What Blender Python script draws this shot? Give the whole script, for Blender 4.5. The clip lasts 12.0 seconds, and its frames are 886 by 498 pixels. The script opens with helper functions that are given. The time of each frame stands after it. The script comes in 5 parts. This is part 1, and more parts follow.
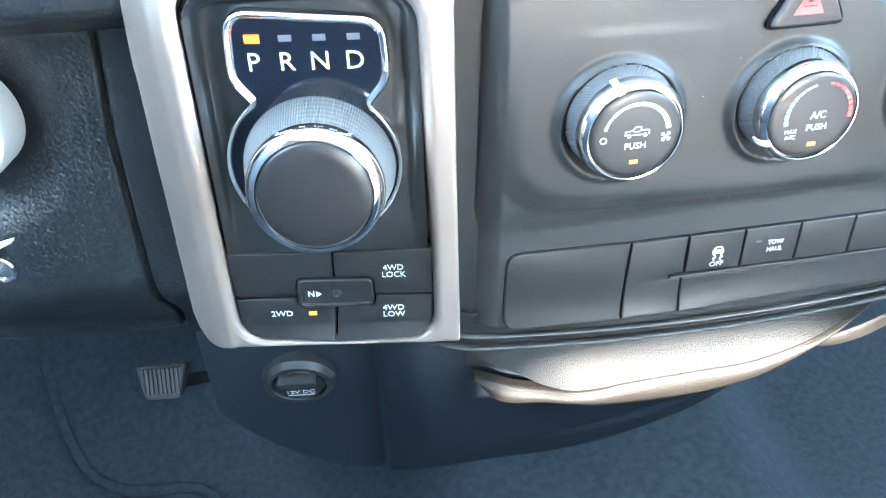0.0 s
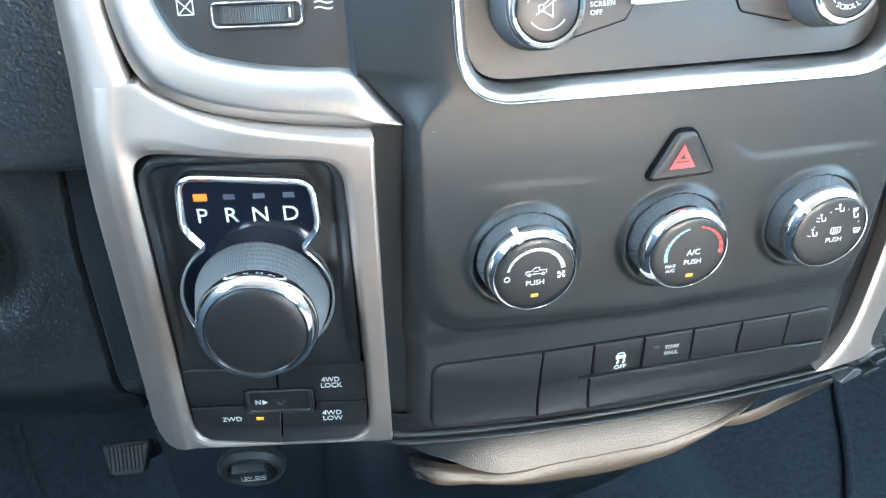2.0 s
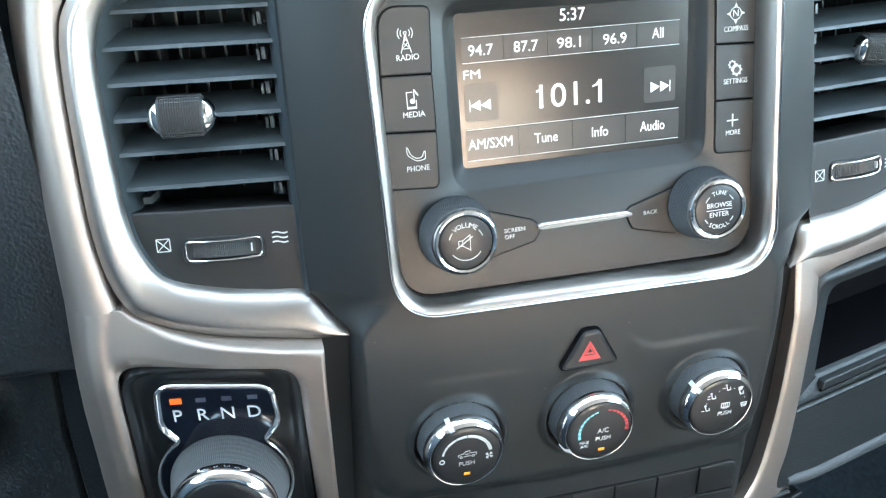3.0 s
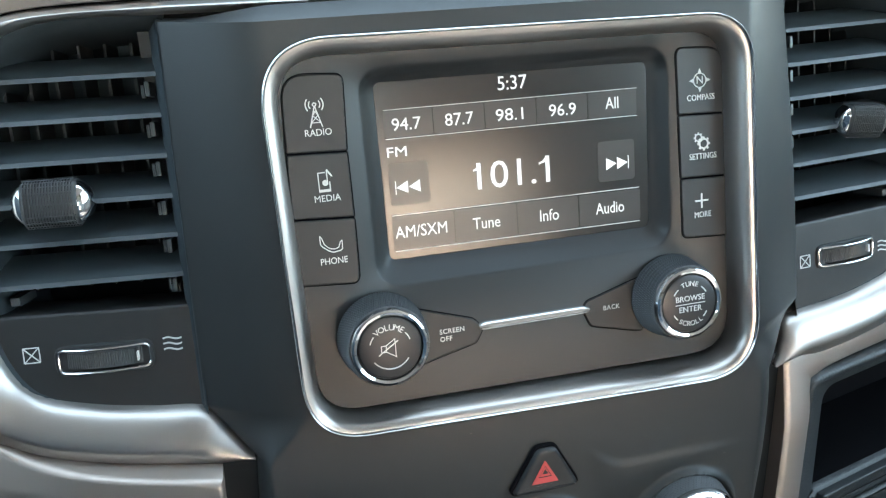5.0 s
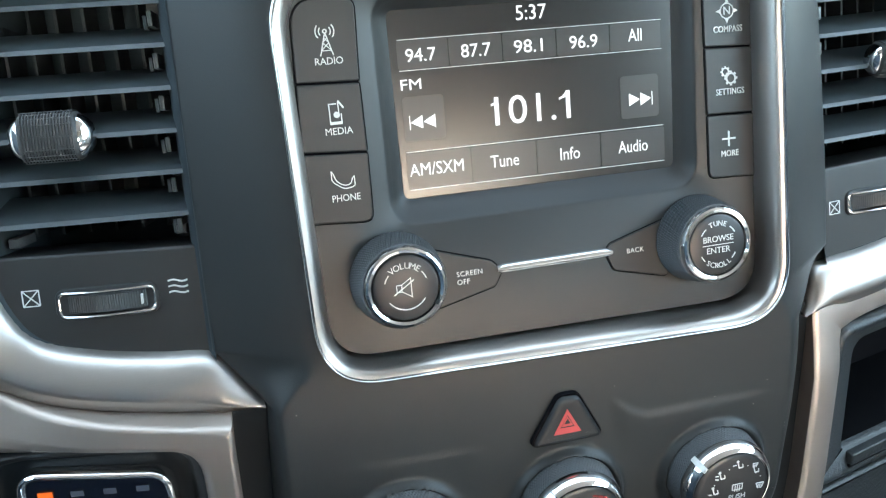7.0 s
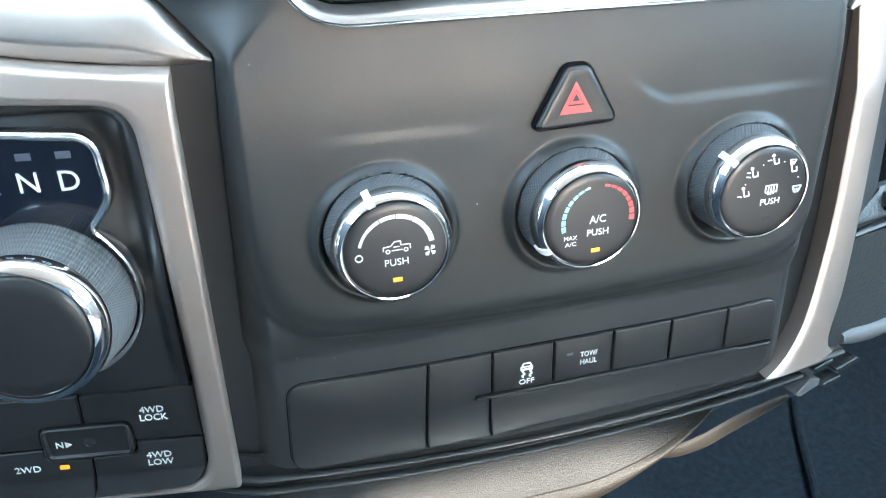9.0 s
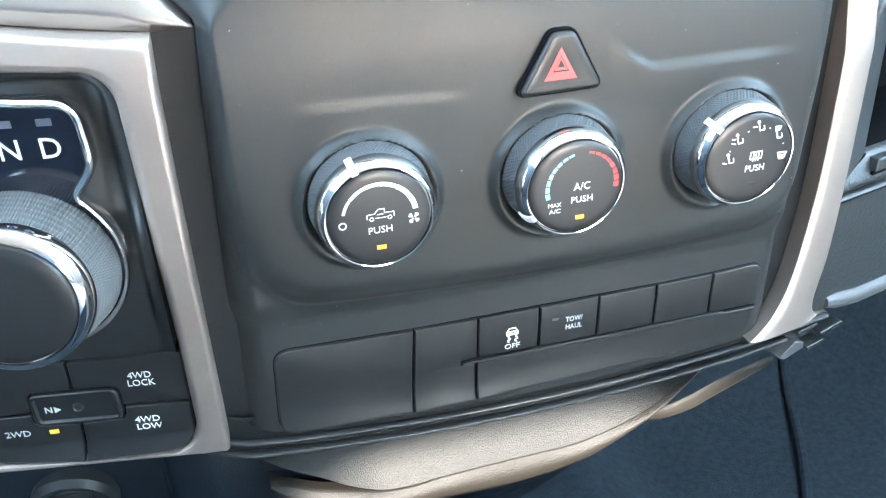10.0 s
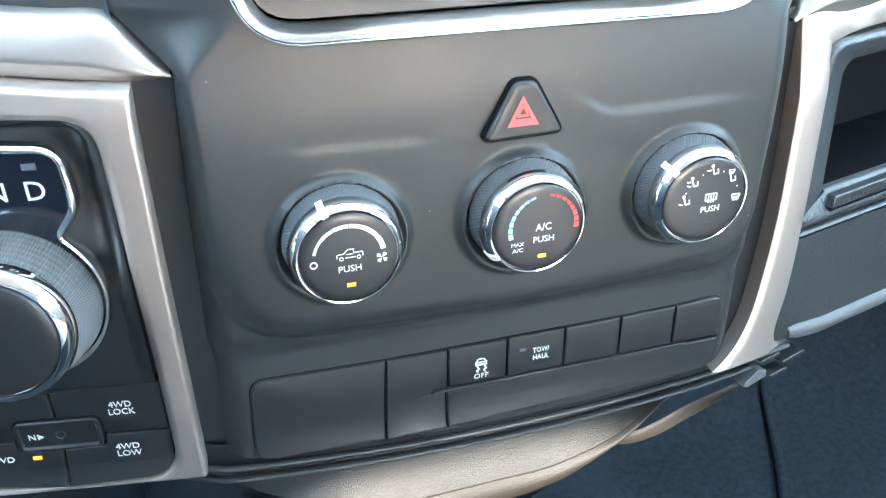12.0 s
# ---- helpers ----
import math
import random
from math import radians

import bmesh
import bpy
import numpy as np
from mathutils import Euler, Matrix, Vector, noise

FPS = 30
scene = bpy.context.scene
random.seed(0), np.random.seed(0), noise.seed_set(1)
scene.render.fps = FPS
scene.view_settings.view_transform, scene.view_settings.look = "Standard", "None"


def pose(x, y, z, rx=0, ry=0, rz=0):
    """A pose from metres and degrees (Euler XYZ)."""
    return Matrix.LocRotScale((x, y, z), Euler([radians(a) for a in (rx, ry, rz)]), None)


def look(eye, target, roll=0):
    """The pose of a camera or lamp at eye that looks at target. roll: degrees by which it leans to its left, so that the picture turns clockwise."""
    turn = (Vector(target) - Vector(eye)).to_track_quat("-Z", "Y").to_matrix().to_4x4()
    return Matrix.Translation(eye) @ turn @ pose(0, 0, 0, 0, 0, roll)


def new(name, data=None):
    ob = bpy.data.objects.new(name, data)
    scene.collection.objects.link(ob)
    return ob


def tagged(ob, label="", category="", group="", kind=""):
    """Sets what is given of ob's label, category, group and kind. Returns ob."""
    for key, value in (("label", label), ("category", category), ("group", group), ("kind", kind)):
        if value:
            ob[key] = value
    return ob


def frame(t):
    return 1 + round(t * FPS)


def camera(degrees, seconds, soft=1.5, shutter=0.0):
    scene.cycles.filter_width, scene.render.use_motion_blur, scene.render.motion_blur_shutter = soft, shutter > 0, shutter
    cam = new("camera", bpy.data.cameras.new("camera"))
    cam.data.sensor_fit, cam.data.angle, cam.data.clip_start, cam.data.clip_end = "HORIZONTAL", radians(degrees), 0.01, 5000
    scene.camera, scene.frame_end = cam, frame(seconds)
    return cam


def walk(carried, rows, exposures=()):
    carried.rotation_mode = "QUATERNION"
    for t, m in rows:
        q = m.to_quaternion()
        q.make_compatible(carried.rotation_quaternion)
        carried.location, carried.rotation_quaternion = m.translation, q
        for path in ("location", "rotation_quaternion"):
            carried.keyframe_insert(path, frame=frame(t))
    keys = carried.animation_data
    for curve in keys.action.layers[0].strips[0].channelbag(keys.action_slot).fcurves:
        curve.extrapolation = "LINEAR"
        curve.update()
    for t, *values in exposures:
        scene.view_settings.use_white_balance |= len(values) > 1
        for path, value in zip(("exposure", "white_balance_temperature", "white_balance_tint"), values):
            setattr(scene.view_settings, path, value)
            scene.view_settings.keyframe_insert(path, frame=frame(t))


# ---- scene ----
cam = camera(55.2, 12.0, soft=1.2)
# seconds, eye, target, roll
PATH = [
    (0, (-0.1756, -0.2658, 0.6114), (-0.1086, 0.1431, 0.3316), -1.86),
    (0.5, (-0.1738, -0.2634, 0.6049), (-0.1044, 0.1484, 0.3299), -1.88),
    (1, (-0.1649, -0.2671, 0.6271), (-0.0928, 0.1450, 0.3533), -1.52),
    (1.5, (-0.1572, -0.2702, 0.6492), (-0.0781, 0.1426, 0.3783), -1.32),
    (2, (-0.1571, -0.2837, 0.6710), (-0.0742, 0.1286, 0.4006), -1.19),
    (2.5, (-0.1473, -0.3065, 0.7089), (-0.0578, 0.1075, 0.4432), -1.39),
    (3, (-0.1434, -0.3101, 0.7478), (-0.0423, 0.1203, 0.5143), -1.55),
    (3.5, (-0.1341, -0.3035, 0.7598), (-0.0225, 0.1432, 0.5649), -1.51),
    (3.7, (-0.1306, -0.2975, 0.7510), (-0.0157, 0.1532, 0.5676), -1.60),
    (5.3, (-0.1033, -0.2634, 0.7293), (0.0074, 0.1851, 0.5380), -1.98),
    (5.5, (-0.1033, -0.2634, 0.7293), (0.0074, 0.1851, 0.5380), -1.98),
    (6, (-0.1039, -0.2633, 0.7279), (0.0034, 0.1857, 0.5358), -2.23),
    (6.5, (-0.1055, -0.2635, 0.7260), (0.0014, 0.1857, 0.5341), -2.32),
    (7, (-0.1092, -0.2590, 0.7038), (-0.0006, 0.1899, 0.5122), -2.47),
    (7.5, (-0.1124, -0.2645, 0.6664), (-0.0031, 0.1859, 0.4789), -2.96),
    (7.7, (-0.1160, -0.2609, 0.6435), (-0.0057, 0.1912, 0.4605), -3.07),
    (9.3, (-0.1099, -0.2461, 0.5988), (0.0018, 0.1779, 0.3585), -1.83),
    (9.5, (-0.1095, -0.2456, 0.5982), (0.0016, 0.1763, 0.3540), -1.87),
    (10, (-0.1069, -0.2473, 0.6024), (0.0037, 0.1703, 0.3506), -1.93),
    (10.5, (-0.1081, -0.2486, 0.6056), (0.0035, 0.1711, 0.3580), -1.82),
    (11, (-0.1084, -0.2521, 0.6123), (0.0044, 0.1688, 0.3671), -1.72),
    (11.5, (-0.1034, -0.2547, 0.6158), (0.0110, 0.1668, 0.3724), -1.60),
    (12, (-0.0994, -0.2568, 0.6167), (0.0150, 0.1631, 0.3705), -1.43),
]
EXPOSURES = [(t, e + 0.5, k, 4) for t, e, k in ((0.0, 5.6, 6050), (0.5, 5.8, 6050), (1.0, 5.57, 6050), (1.5, 4.85, 6100), (2.0, 4.57, 6150), (2.5, 4.27, 6250), (3.0, 3.69, 6400), (3.5, 3.07, 6450), (5.5, 2.91, 6450), (6.5, 2.91, 6400), (7.0, 3.18, 6450), (7.5, 3.66, 6450), (9.5, 4.54, 6200), (10.5, 4.87, 6200), (12.0, 4.62, 6150))]
walk(cam, [(t, look(eye, target, roll)) for t, eye, target, roll in PATH], EXPOSURES)

# ---- light: low afternoon sun through the rear window, sky through all windows ----
SUN_TO = Vector((0.10, -0.90, 0.27)).normalized()
world = bpy.data.worlds.new("sky")
scene.world = world
world.use_nodes = True
wn = world.node_tree.nodes
sky = wn.new("ShaderNodeTexSky")
sky.sky_type, sky.sun_disc = "NISHITA", False
sky.air_density, sky.dust_density = 0.7, 0.2
sky.sun_elevation = math.asin(SUN_TO.z)
sky.sun_rotation = math.atan2(SUN_TO.x, SUN_TO.y)
wn["Background"].inputs["Strength"].default_value = 0.15
hazy = wn.new("ShaderNodeHueSaturation")
hazy.inputs["Hue"].default_value, hazy.inputs["Saturation"].default_value = 0.475, 0.80
world.node_tree.links.new(sky.outputs[0], hazy.inputs["Color"])
cloud = wn.new("ShaderNodeMix")
cloud.data_type, cloud.blend_type = "RGBA", "ADD"
cloud.inputs["Factor"].default_value = 1.0
cloud.inputs["B"].default_value = (1.35, 1.56, 1.80, 1)
world.node_tree.links.new(hazy.outputs[0], cloud.inputs["A"])
world.node_tree.links.new(cloud.outputs["Result"], wn["Background"].inputs["Color"])
sun = new("sun", bpy.data.lights.new("sun", "SUN"))
sun.data.energy, sun.data.angle, sun.data.color = 1.1, radians(1.0), (1.0, 0.89, 0.80)
sun.matrix_world = look(SUN_TO * 5, (0, 0, 0))


# ---- materials ----
def material(name, base, rough, metal=0.0, grain=0.0, scale=400.0, mottle=0.15, mottle_scale=25.0, pattern="noise", spec=0.5, coat=0.0, emit=None, emit_strength=0.0, rough_var=0.08):
    m = bpy.data.materials.new(name)
    m.use_nodes = True
    n, l = m.node_tree.nodes, m.node_tree.links
    b = n["Principled BSDF"]
    b.inputs["Metallic"].default_value = metal
    b.inputs["Roughness"].default_value = rough
    b.inputs["Specular IOR Level"].default_value = spec
    b.inputs["Coat Weight"].default_value = coat
    b.inputs["Coat Roughness"].default_value = 0.06
    co = n.new("ShaderNodeTexCoord")
    big = n.new("ShaderNodeTexNoise")
    big.inputs["Scale"].default_value, big.inputs["Detail"].default_value = mottle_scale, 5
    l.new(co.outputs["Object"], big.inputs["Vector"])
    mix = n.new("ShaderNodeMix")
    mix.data_type = "RGBA"
    mix.inputs["A"].default_value = (*[c * (1 - mottle) for c in base], 1)
    mix.inputs["B"].default_value = (*[min(1, c * (1 + mottle)) for c in base], 1)
    l.new(big.outputs["Fac"], mix.inputs["Factor"])
    l.new(mix.outputs["Result"], b.inputs["Base Color"])
    if rough_var:
        rr = n.new("ShaderNodeMapRange")
        rr.inputs["To Min"].default_value, rr.inputs["To Max"].default_value = max(0.02, rough - rough_var), min(1, rough + rough_var)
        l.new(big.outputs["Fac"], rr.inputs["Value"])
        l.new(rr.outputs["Result"], b.inputs["Roughness"])
    if grain:
        if pattern == "leather":
            fine = n.new("ShaderNodeTexVoronoi")
            fine.feature = "SMOOTH_F1"
            fine.inputs["Scale"].default_value = scale
            warp = n.new("ShaderNodeTexNoise")
            warp.inputs["Scale"].default_value, warp.inputs["Detail"].default_value = scale * 0.6, 3
            wm = n.new("ShaderNodeMix")
            wm.inputs["Factor"].default_value = 0.5
            l.new(co.outputs["Object"], warp.inputs["Vector"])
            l.new(fine.outputs["Distance"], wm.inputs["A"])
            l.new(warp.outputs["Fac"], wm.inputs["B"])
            l.new(co.outputs["Object"], fine.inputs["Vector"])
            out = wm.outputs["Result"]
        else:
            fine = n.new("ShaderNodeTexNoise")
            fine.inputs["Scale"].default_value, fine.inputs["Detail"].default_value = scale, 4
            if pattern == "brushed":
                mp = n.new("ShaderNodeMapping")
                mp.inputs["Scale"].default_value = (0.03, 1, 1)
                l.new(co.outputs["Object"], mp.inputs["Vector"])
                l.new(mp.outputs["Vector"], fine.inputs["Vector"])
            else:
                l.new(co.outputs["Object"], fine.inputs["Vector"])
            out = fine.outputs["Fac"]
        bp = n.new("ShaderNodeBump")
        bp.inputs["Strength"].default_value, bp.inputs["Distance"].default_value = grain, 0.0012 if pattern == "leather" else 0.0006
        l.new(out, bp.inputs["Height"])
        l.new(bp.outputs["Normal"], b.inputs["Normal"])
    if emit:
        b.inputs["Emission Color"].default_value = (*emit, 1)
        b.inputs["Emission Strength"].default_value = emit_strength
    return m


SOFT_BLACK = material("soft_black_plastic", (0.0190, 0.0208, 0.0218), 0.42, spec=0.34, grain=0.12, scale=2500, mottle=0.12)
FASCIA = material("satin_black_fascia", (0.0125, 0.0132, 0.0138), 0.44, grain=0.08, scale=2500, mottle=0.1)
SWITCH = material("black_switch_plastic", (0.0125, 0.0130, 0.0140), 0.38, spec=0.42, grain=0.08, scale=3000, mottle=0.1)
BUTTON = material("matt_black_button", (0.0128, 0.0134, 0.0138), 0.46, spec=0.5, grain=0.08, scale=3000, mottle=0.1)
INSERT = material("satin_jet_black", (0.0105, 0.0120, 0.0138), 0.42, spec=0.4, grain=0.06, scale=2500, mottle=0.1)
DIALGRIP = material("grey_rubber_grip", (0.080, 0.082, 0.084), 0.45, grain=0.2, scale=1800, mottle=0.1)
# unseen walls darkened and blued so that the dash reflects dim blue
DARKREFLECT = material("dark_reflected_trim", (0.040, 0.052, 0.066), 0.7, grain=0.3, scale=600, pattern="leather")
PIANO = material("gloss_black", (0.005, 0.007, 0.013), 0.10, coat=0.3, mottle=0.1, rough_var=0.03)
SILVER = material("satin_silver_paint", (0.385, 0.328, 0.292), 0.46, metal=0.85, grain=0.04, scale=1400, mottle=0.04, rough_var=0.04, pattern="brushed")
BRIGHT = material("bright_satin_silver", (0.43, 0.40, 0.375), 0.36, metal=0.95, grain=0.04, scale=1400, mottle=0.04, rough_var=0.04, pattern="brushed")
LIP = material("polished_silver_lip", (0.62, 0.615, 0.61), 0.20, metal=1.0, mottle=0.03, rough_var=0.03)
CHROME = material("chrome", (0.86, 0.86, 0.87), 0.07, metal=1.0, mottle=0.03, rough_var=0.03)
TABRUBBER = material("black_textured_rubber", (0.035, 0.037, 0.038), 0.5, grain=0.2, scale=2600, mottle=0.12)
RUBBER = material("black_rubber_grip", (0.055, 0.058, 0.062), 0.5, grain=0.3, scale=1800, mottle=0.15)
KNOB_FACE = material("black_knob_face", (0.0125, 0.0125, 0.0135), 0.36, grain=0.05, scale=2500, mottle=0.1)
LEATHER = material("grained_black_dash_skin", (0.020, 0.024, 0.028), 0.42, grain=0.75, scale=620, pattern="leather", mottle=0.15)
PADSKIN = material("grained_grey_lower_skin", (0.0165, 0.0158, 0.0145), 0.5, spec=0.22, grain=0.32, scale=1900, pattern="leather", mottle=0.15)
# grey lip with the warmth of the sunlight on it mixed into the colour
PADLIP_SUN = material("sun_tinted_grey_lip", (0.0165, 0.0140, 0.0112), 0.5, spec=0.24, grain=0.3, scale=1900, pattern="leather", mottle=0.15)
CARPET = material("charcoal_carpet", (0.038, 0.050, 0.062), 0.95, grain=1.0, scale=700, mottle=0.5, mottle_scale=160, spec=0.1)
DARK = material("dark_recess", (0.016, 0.017, 0.018), 0.6, mottle=0.1)
# near-black colour stands for the shade in gaps, slots and wells
GAP_SHADE = material("gap_shade_black", (0.004, 0.004, 0.005), 0.9, spec=0.05, mottle=0.05)
# black duct lifted towards blue-grey: the haze over it is in the colour
VENTHAZE = material("haze_lifted_vent_duct", (0.030, 0.038, 0.043), 0.8, spec=0.2, mottle=0.1)
SLAT = material("dark_vent_plastic", (0.042, 0.052, 0.057), 0.40, grain=0.06, scale=2500, mottle=0.1)
BIN = material("grey_grained_bin_plastic", (0.016, 0.019, 0.021), 0.45, grain=0.35, scale=900, pattern="leather", mottle=0.1)
WHITE_INK = material("white_ink", (0.58, 0.58, 0.57), 0.5, mottle=0.02)
CYAN_INK = material("cyan_ink", (0.25, 0.62, 0.68), 0.5, mottle=0.02)
RED_INK = material("red_ink", (0.45, 0.05, 0.05), 0.5, mottle=0.02)
AMBER = material("amber_lamp", (0.6, 0.26, 0.03), 0.4, emit=(1.0, 0.30, 0.01), emit_strength=0.035)
AMBER_P = material("orange_lamp", (0.5, 0.1, 0.02), 0.4, emit=(1.0, 0.15, 0.006), emit_strength=0.042)
LAMP_OFF = material("unlit_lamp", (0.07, 0.075, 0.095), 0.4)
GLASS = material("dark_display_glass", (0.016, 0.0153, 0.0155), 0.215, mottle=0.0, spec=0.5, rough_var=0)
LIT = material("lit_display_white", (0.3, 0.3, 0.3), 0.4, emit=(0.95, 0.97, 1.0), emit_strength=0.10)
LIT_DIM = material("lit_display_line", (0.5, 0.5, 0.5), 0.4, emit=(0.9, 0.9, 0.9), emit_strength=0.022)
TILE = material("display_tile", (0.045, 0.044, 0.043), 0.27, spec=0.4, mottle=0.03, rough_var=0)
# lower trim darkened and blued: the shade under the dash is in the colour
BELLY_SHADE = material("shaded_lower_trim", (0.0085, 0.0125, 0.0185), 0.56, spec=0.3, grain=0.15, scale=1600, pattern="leather")
ROOF = material("grey_headliner", (0.52, 0.46, 0.415), 0.9, grain=0.3, scale=600)
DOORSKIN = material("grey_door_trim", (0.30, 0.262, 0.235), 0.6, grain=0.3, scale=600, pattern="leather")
SEATWALL = material("tan_cloth_wall", (0.18, 0.163, 0.150), 0.85, grain=0.4, scale=800)
# cloths of the added low blocks: brown dims reflections, tan bounces light
BROWNREFLECT = material("brown_reflected_cloth", (0.12, 0.095, 0.078), 0.9, grain=0.4, scale=800)
TANBOUNCE = material("tan_bounce_cloth", (0.50, 0.43, 0.37), 0.9, grain=0.4, scale=800)
STEEL = material("painted_metal_ring", (0.8, 0.8, 0.8), 0.35, metal=0.3)


# ---- shape helpers ----
def smooth(t):
    t = min(1.0, max(0.0, t))
    return t * t * (3 - 2 * t)


def surf(p0, dydx=0.0, dydz=0.0):
    return (*p0, dydx, dydz)


def sy(s, x, z):
    return s[1] + s[3] * (x - s[0]) + s[4] * (z - s[2])


def out_of(s):
    return Vector((s[3], -1, s[4])).normalized()


def on(s, x, z, h=0.0):
    return Vector((x, sy(s, x, z), z)) + out_of(s) * h


def site(s, x, z, h=0.0, spin=0.0):
    """Local frame on a panel: x to the right, y up, z out of the panel."""
    right = Vector((1, s[3], 0)).normalized()
    o = out_of(s)
    up = o.cross(right)
    m = Matrix((right, up, o)).transposed().to_4x4()
    m.translation = on(s, x, z, h)
    return m @ pose(0, 0, 0, 0, 0, spin)


def mesh_of(name, verts, faces, mat, angle=35):
    me = bpy.data.meshes.new(name)
    me.from_pydata([tuple(v) for v in verts], [], faces)
    me.materials.append(mat)
    bm = bmesh.new()
    bm.from_mesh(me)
    bmesh.ops.recalc_face_normals(bm, faces=bm.faces)
    bm.to_mesh(me)
    bm.free()
    me.shade_smooth()
    me.set_sharp_from_angle(angle=radians(angle))
    return me


def thing(name, loc, label, category, group="", kind=""):
    ob = new(name)
    ob.empty_display_size = 0.01
    ob.location = loc
    return tagged(ob, label, category, group, kind)


def part(name, geo, mat, parent, label="", angle=35):
    """geo: (verts, faces) in world places; a mesh under its thing or part."""
    ob = new(name, mesh_of(name, geo[0], geo[1], mat, angle))
    if parent is not None:
        ob.parent = parent
        if parent.parent is None and parent.data is None:
            ob.matrix_parent_inverse = Matrix.Translation(-parent.location)
    return tagged(ob, label)


def joined(*geos):
    vs, fs = [], []
    for v, f in geos:
        k = len(vs)
        vs += list(v)
        fs += [tuple(i + k for i in face) for face in f]
    return vs, fs


def moved(geo, m):
    return [m @ Vector(v) for v in geo[0]], geo[1]


def rpoly(corners, seg=6):
    """Rounded polygon from (x, z, radius) corners."""
    pts, n = [], len(corners)
    for i, (x, z, r) in enumerate(corners):
        p, a, b = Vector((x, z)), Vector(corners[i - 1][:2]), Vector(corners[(i + 1) % n][:2])
        if r < 0.0007:
            pts.append((x, z))
            continue
        u, w = (a - p).normalized(), (b - p).normalized()
        ang = u.angle(w)
        d = min(r / max(1e-6, math.tan(ang / 2)), (a - p).length * 0.49, (b - p).length * 0.49)
        s, e = p + u * d, p + w * d
        for k in range(seg + 1):
            t = k / seg
            pts.append(tuple((1 - t) ** 2 * s * 0.75 + (1 - t) ** 2 * 0.25 * s + 2 * t * (1 - t) * p + t * t * e))
    return pts


def rect(x0, x1, z0, z1, r, seg=6):
    return rpoly([(x0, z0, r), (x1, z0, r), (x1, z1, r), (x0, z1, r)], seg)


def inset(pts, d):
    """A closed outline moved inwards by d."""
    n, res = len(pts), []
    area = sum(pts[i][0] * pts[(i + 1) % n][1] - pts[(i + 1) % n][0] * pts[i][1] for i in range(n))
    sgn = 1 if area > 0 else -1
    for i in range(n):
        p, q, e = Vector(pts[i]), Vector(pts[i - 1]), Vector(pts[(i + 1) % n])
        t1, t2 = (p - q), (e - p)
        if t1.length < 1e-9 or t2.length < 1e-9:
            t1 = t2 = e - q
        t1, t2 = t1.normalized(), t2.normalized()
        n1, n2 = Vector((-t1.y, t1.x)), Vector((-t2.y, t2.x))
        off = (n1 + n2) / max(0.3, 1 + n1.dot(n2))
        res.append((p.x + off.x * d * sgn, p.y + off.y * d * sgn))
    return res


def loft(curves, closed=True, caps=(False, False)):
    n = len(curves[0])
    vs = [p for c in curves for p in c]
    fs = []
    for j in range(len(curves) - 1):
        for i in range(n if closed else n - 1):
            k = (i + 1) % n
            fs.append((j * n + i, j * n + k, (j + 1) * n + k, (j + 1) * n + i))
    if caps[0]:
        fs.append(tuple(range(n))[::-1])
    if caps[1]:
        fs.append(tuple(range((len(curves) - 1) * n, len(curves) * n)))
    return vs, fs


def plate(outline, s, h0, h1, bev=0.0006, steps=3):
    """A slab on a panel from height h0 to h1, with rounded upper edges."""
    cs = [[on(s, x, z, h0) for x, z in outline]]
    for k in range(steps + 1):
        a = k / steps * math.pi / 2
        o = inset(outline, bev * (1 - math.cos(a)))
        cs.append([on(s, x, z, h1 - bev + bev * math.sin(a)) for x, z in o])
    cs.append([on(s, x, z, h1) for x, z in inset(outline, bev * 1.25)])
    return loft(cs, True, (True, True))


def dished(outline, s, h0, h1, bev, lift, levels):
    """A slab whose face bends by lift(x, z), cut across at the given heights."""
    cs = [[Vector((x, z, h0)) for x, z in outline]]
    for k in range(4):
        a = k / 3 * math.pi / 2
        cs.append([Vector((x, z, h1 - bev + bev * math.sin(a))) for x, z in inset(outline, bev * (1 - math.cos(a)))])
    vs, fs = loft(cs, True, (True, True))
    bm = bmesh.new()
    bv = [bm.verts.new(v) for v in vs]
    for f in fs:
        bm.faces.new([bv[i] for i in f])
    for z in levels:
        bmesh.ops.bisect_plane(bm, geom=bm.verts[:] + bm.edges[:] + bm.faces[:], dist=1e-7, plane_co=(0, z, 0), plane_no=(0, 1, 0))
    bm.verts.index_update()
    geo = [on(s, v.co.x, v.co.y, v.co.z + (lift(v.co.x, v.co.y) if v.co.z > h0 + 1e-6 else 0)) for v in bm.verts], [tuple(v.index for v in f.verts) for f in bm.faces]
    bm.free()
    return geo


def rim(outline, s, prof):
    """A closed band: prof lists (inset, height) across it."""
    return loft([[on(s, x, z, hh) for x, z in inset(outline, d)] for d, hh in prof + prof[:1]], True)


def lathe(prof, seg=64, flutes=None, twist=0.0, stagger=0):
    """Turned about z: prof lists (radius, height); flutes: rows that are ridged by that depth; twist: degrees a row; stagger: rows after which the ridges change places."""
    cs = []
    for j, (r, hh) in enumerate(prof):
        ring = []
        for i in range(seg):
            a = 2 * math.pi * i / seg + radians(twist) * j
            q = r - (flutes.get(j, 0) if flutes and (i // 2 + j // stagger if stagger else i) % 2 else 0) - (0.00022 if flutes and not stagger and j % 2 and j in flutes else 0)
            ring.append(Vector((q * math.cos(a), q * math.sin(a), hh)))
        cs.append(ring)
    return loft(cs, True, (True, True))


def slab(pts, h0, h1):
    """A flat shape in a local frame, from z h0 to h1."""
    return loft([[Vector((x, y, h0)) for x, y in pts], [Vector((x, y, h1)) for x, y in pts]], True, (True, True))


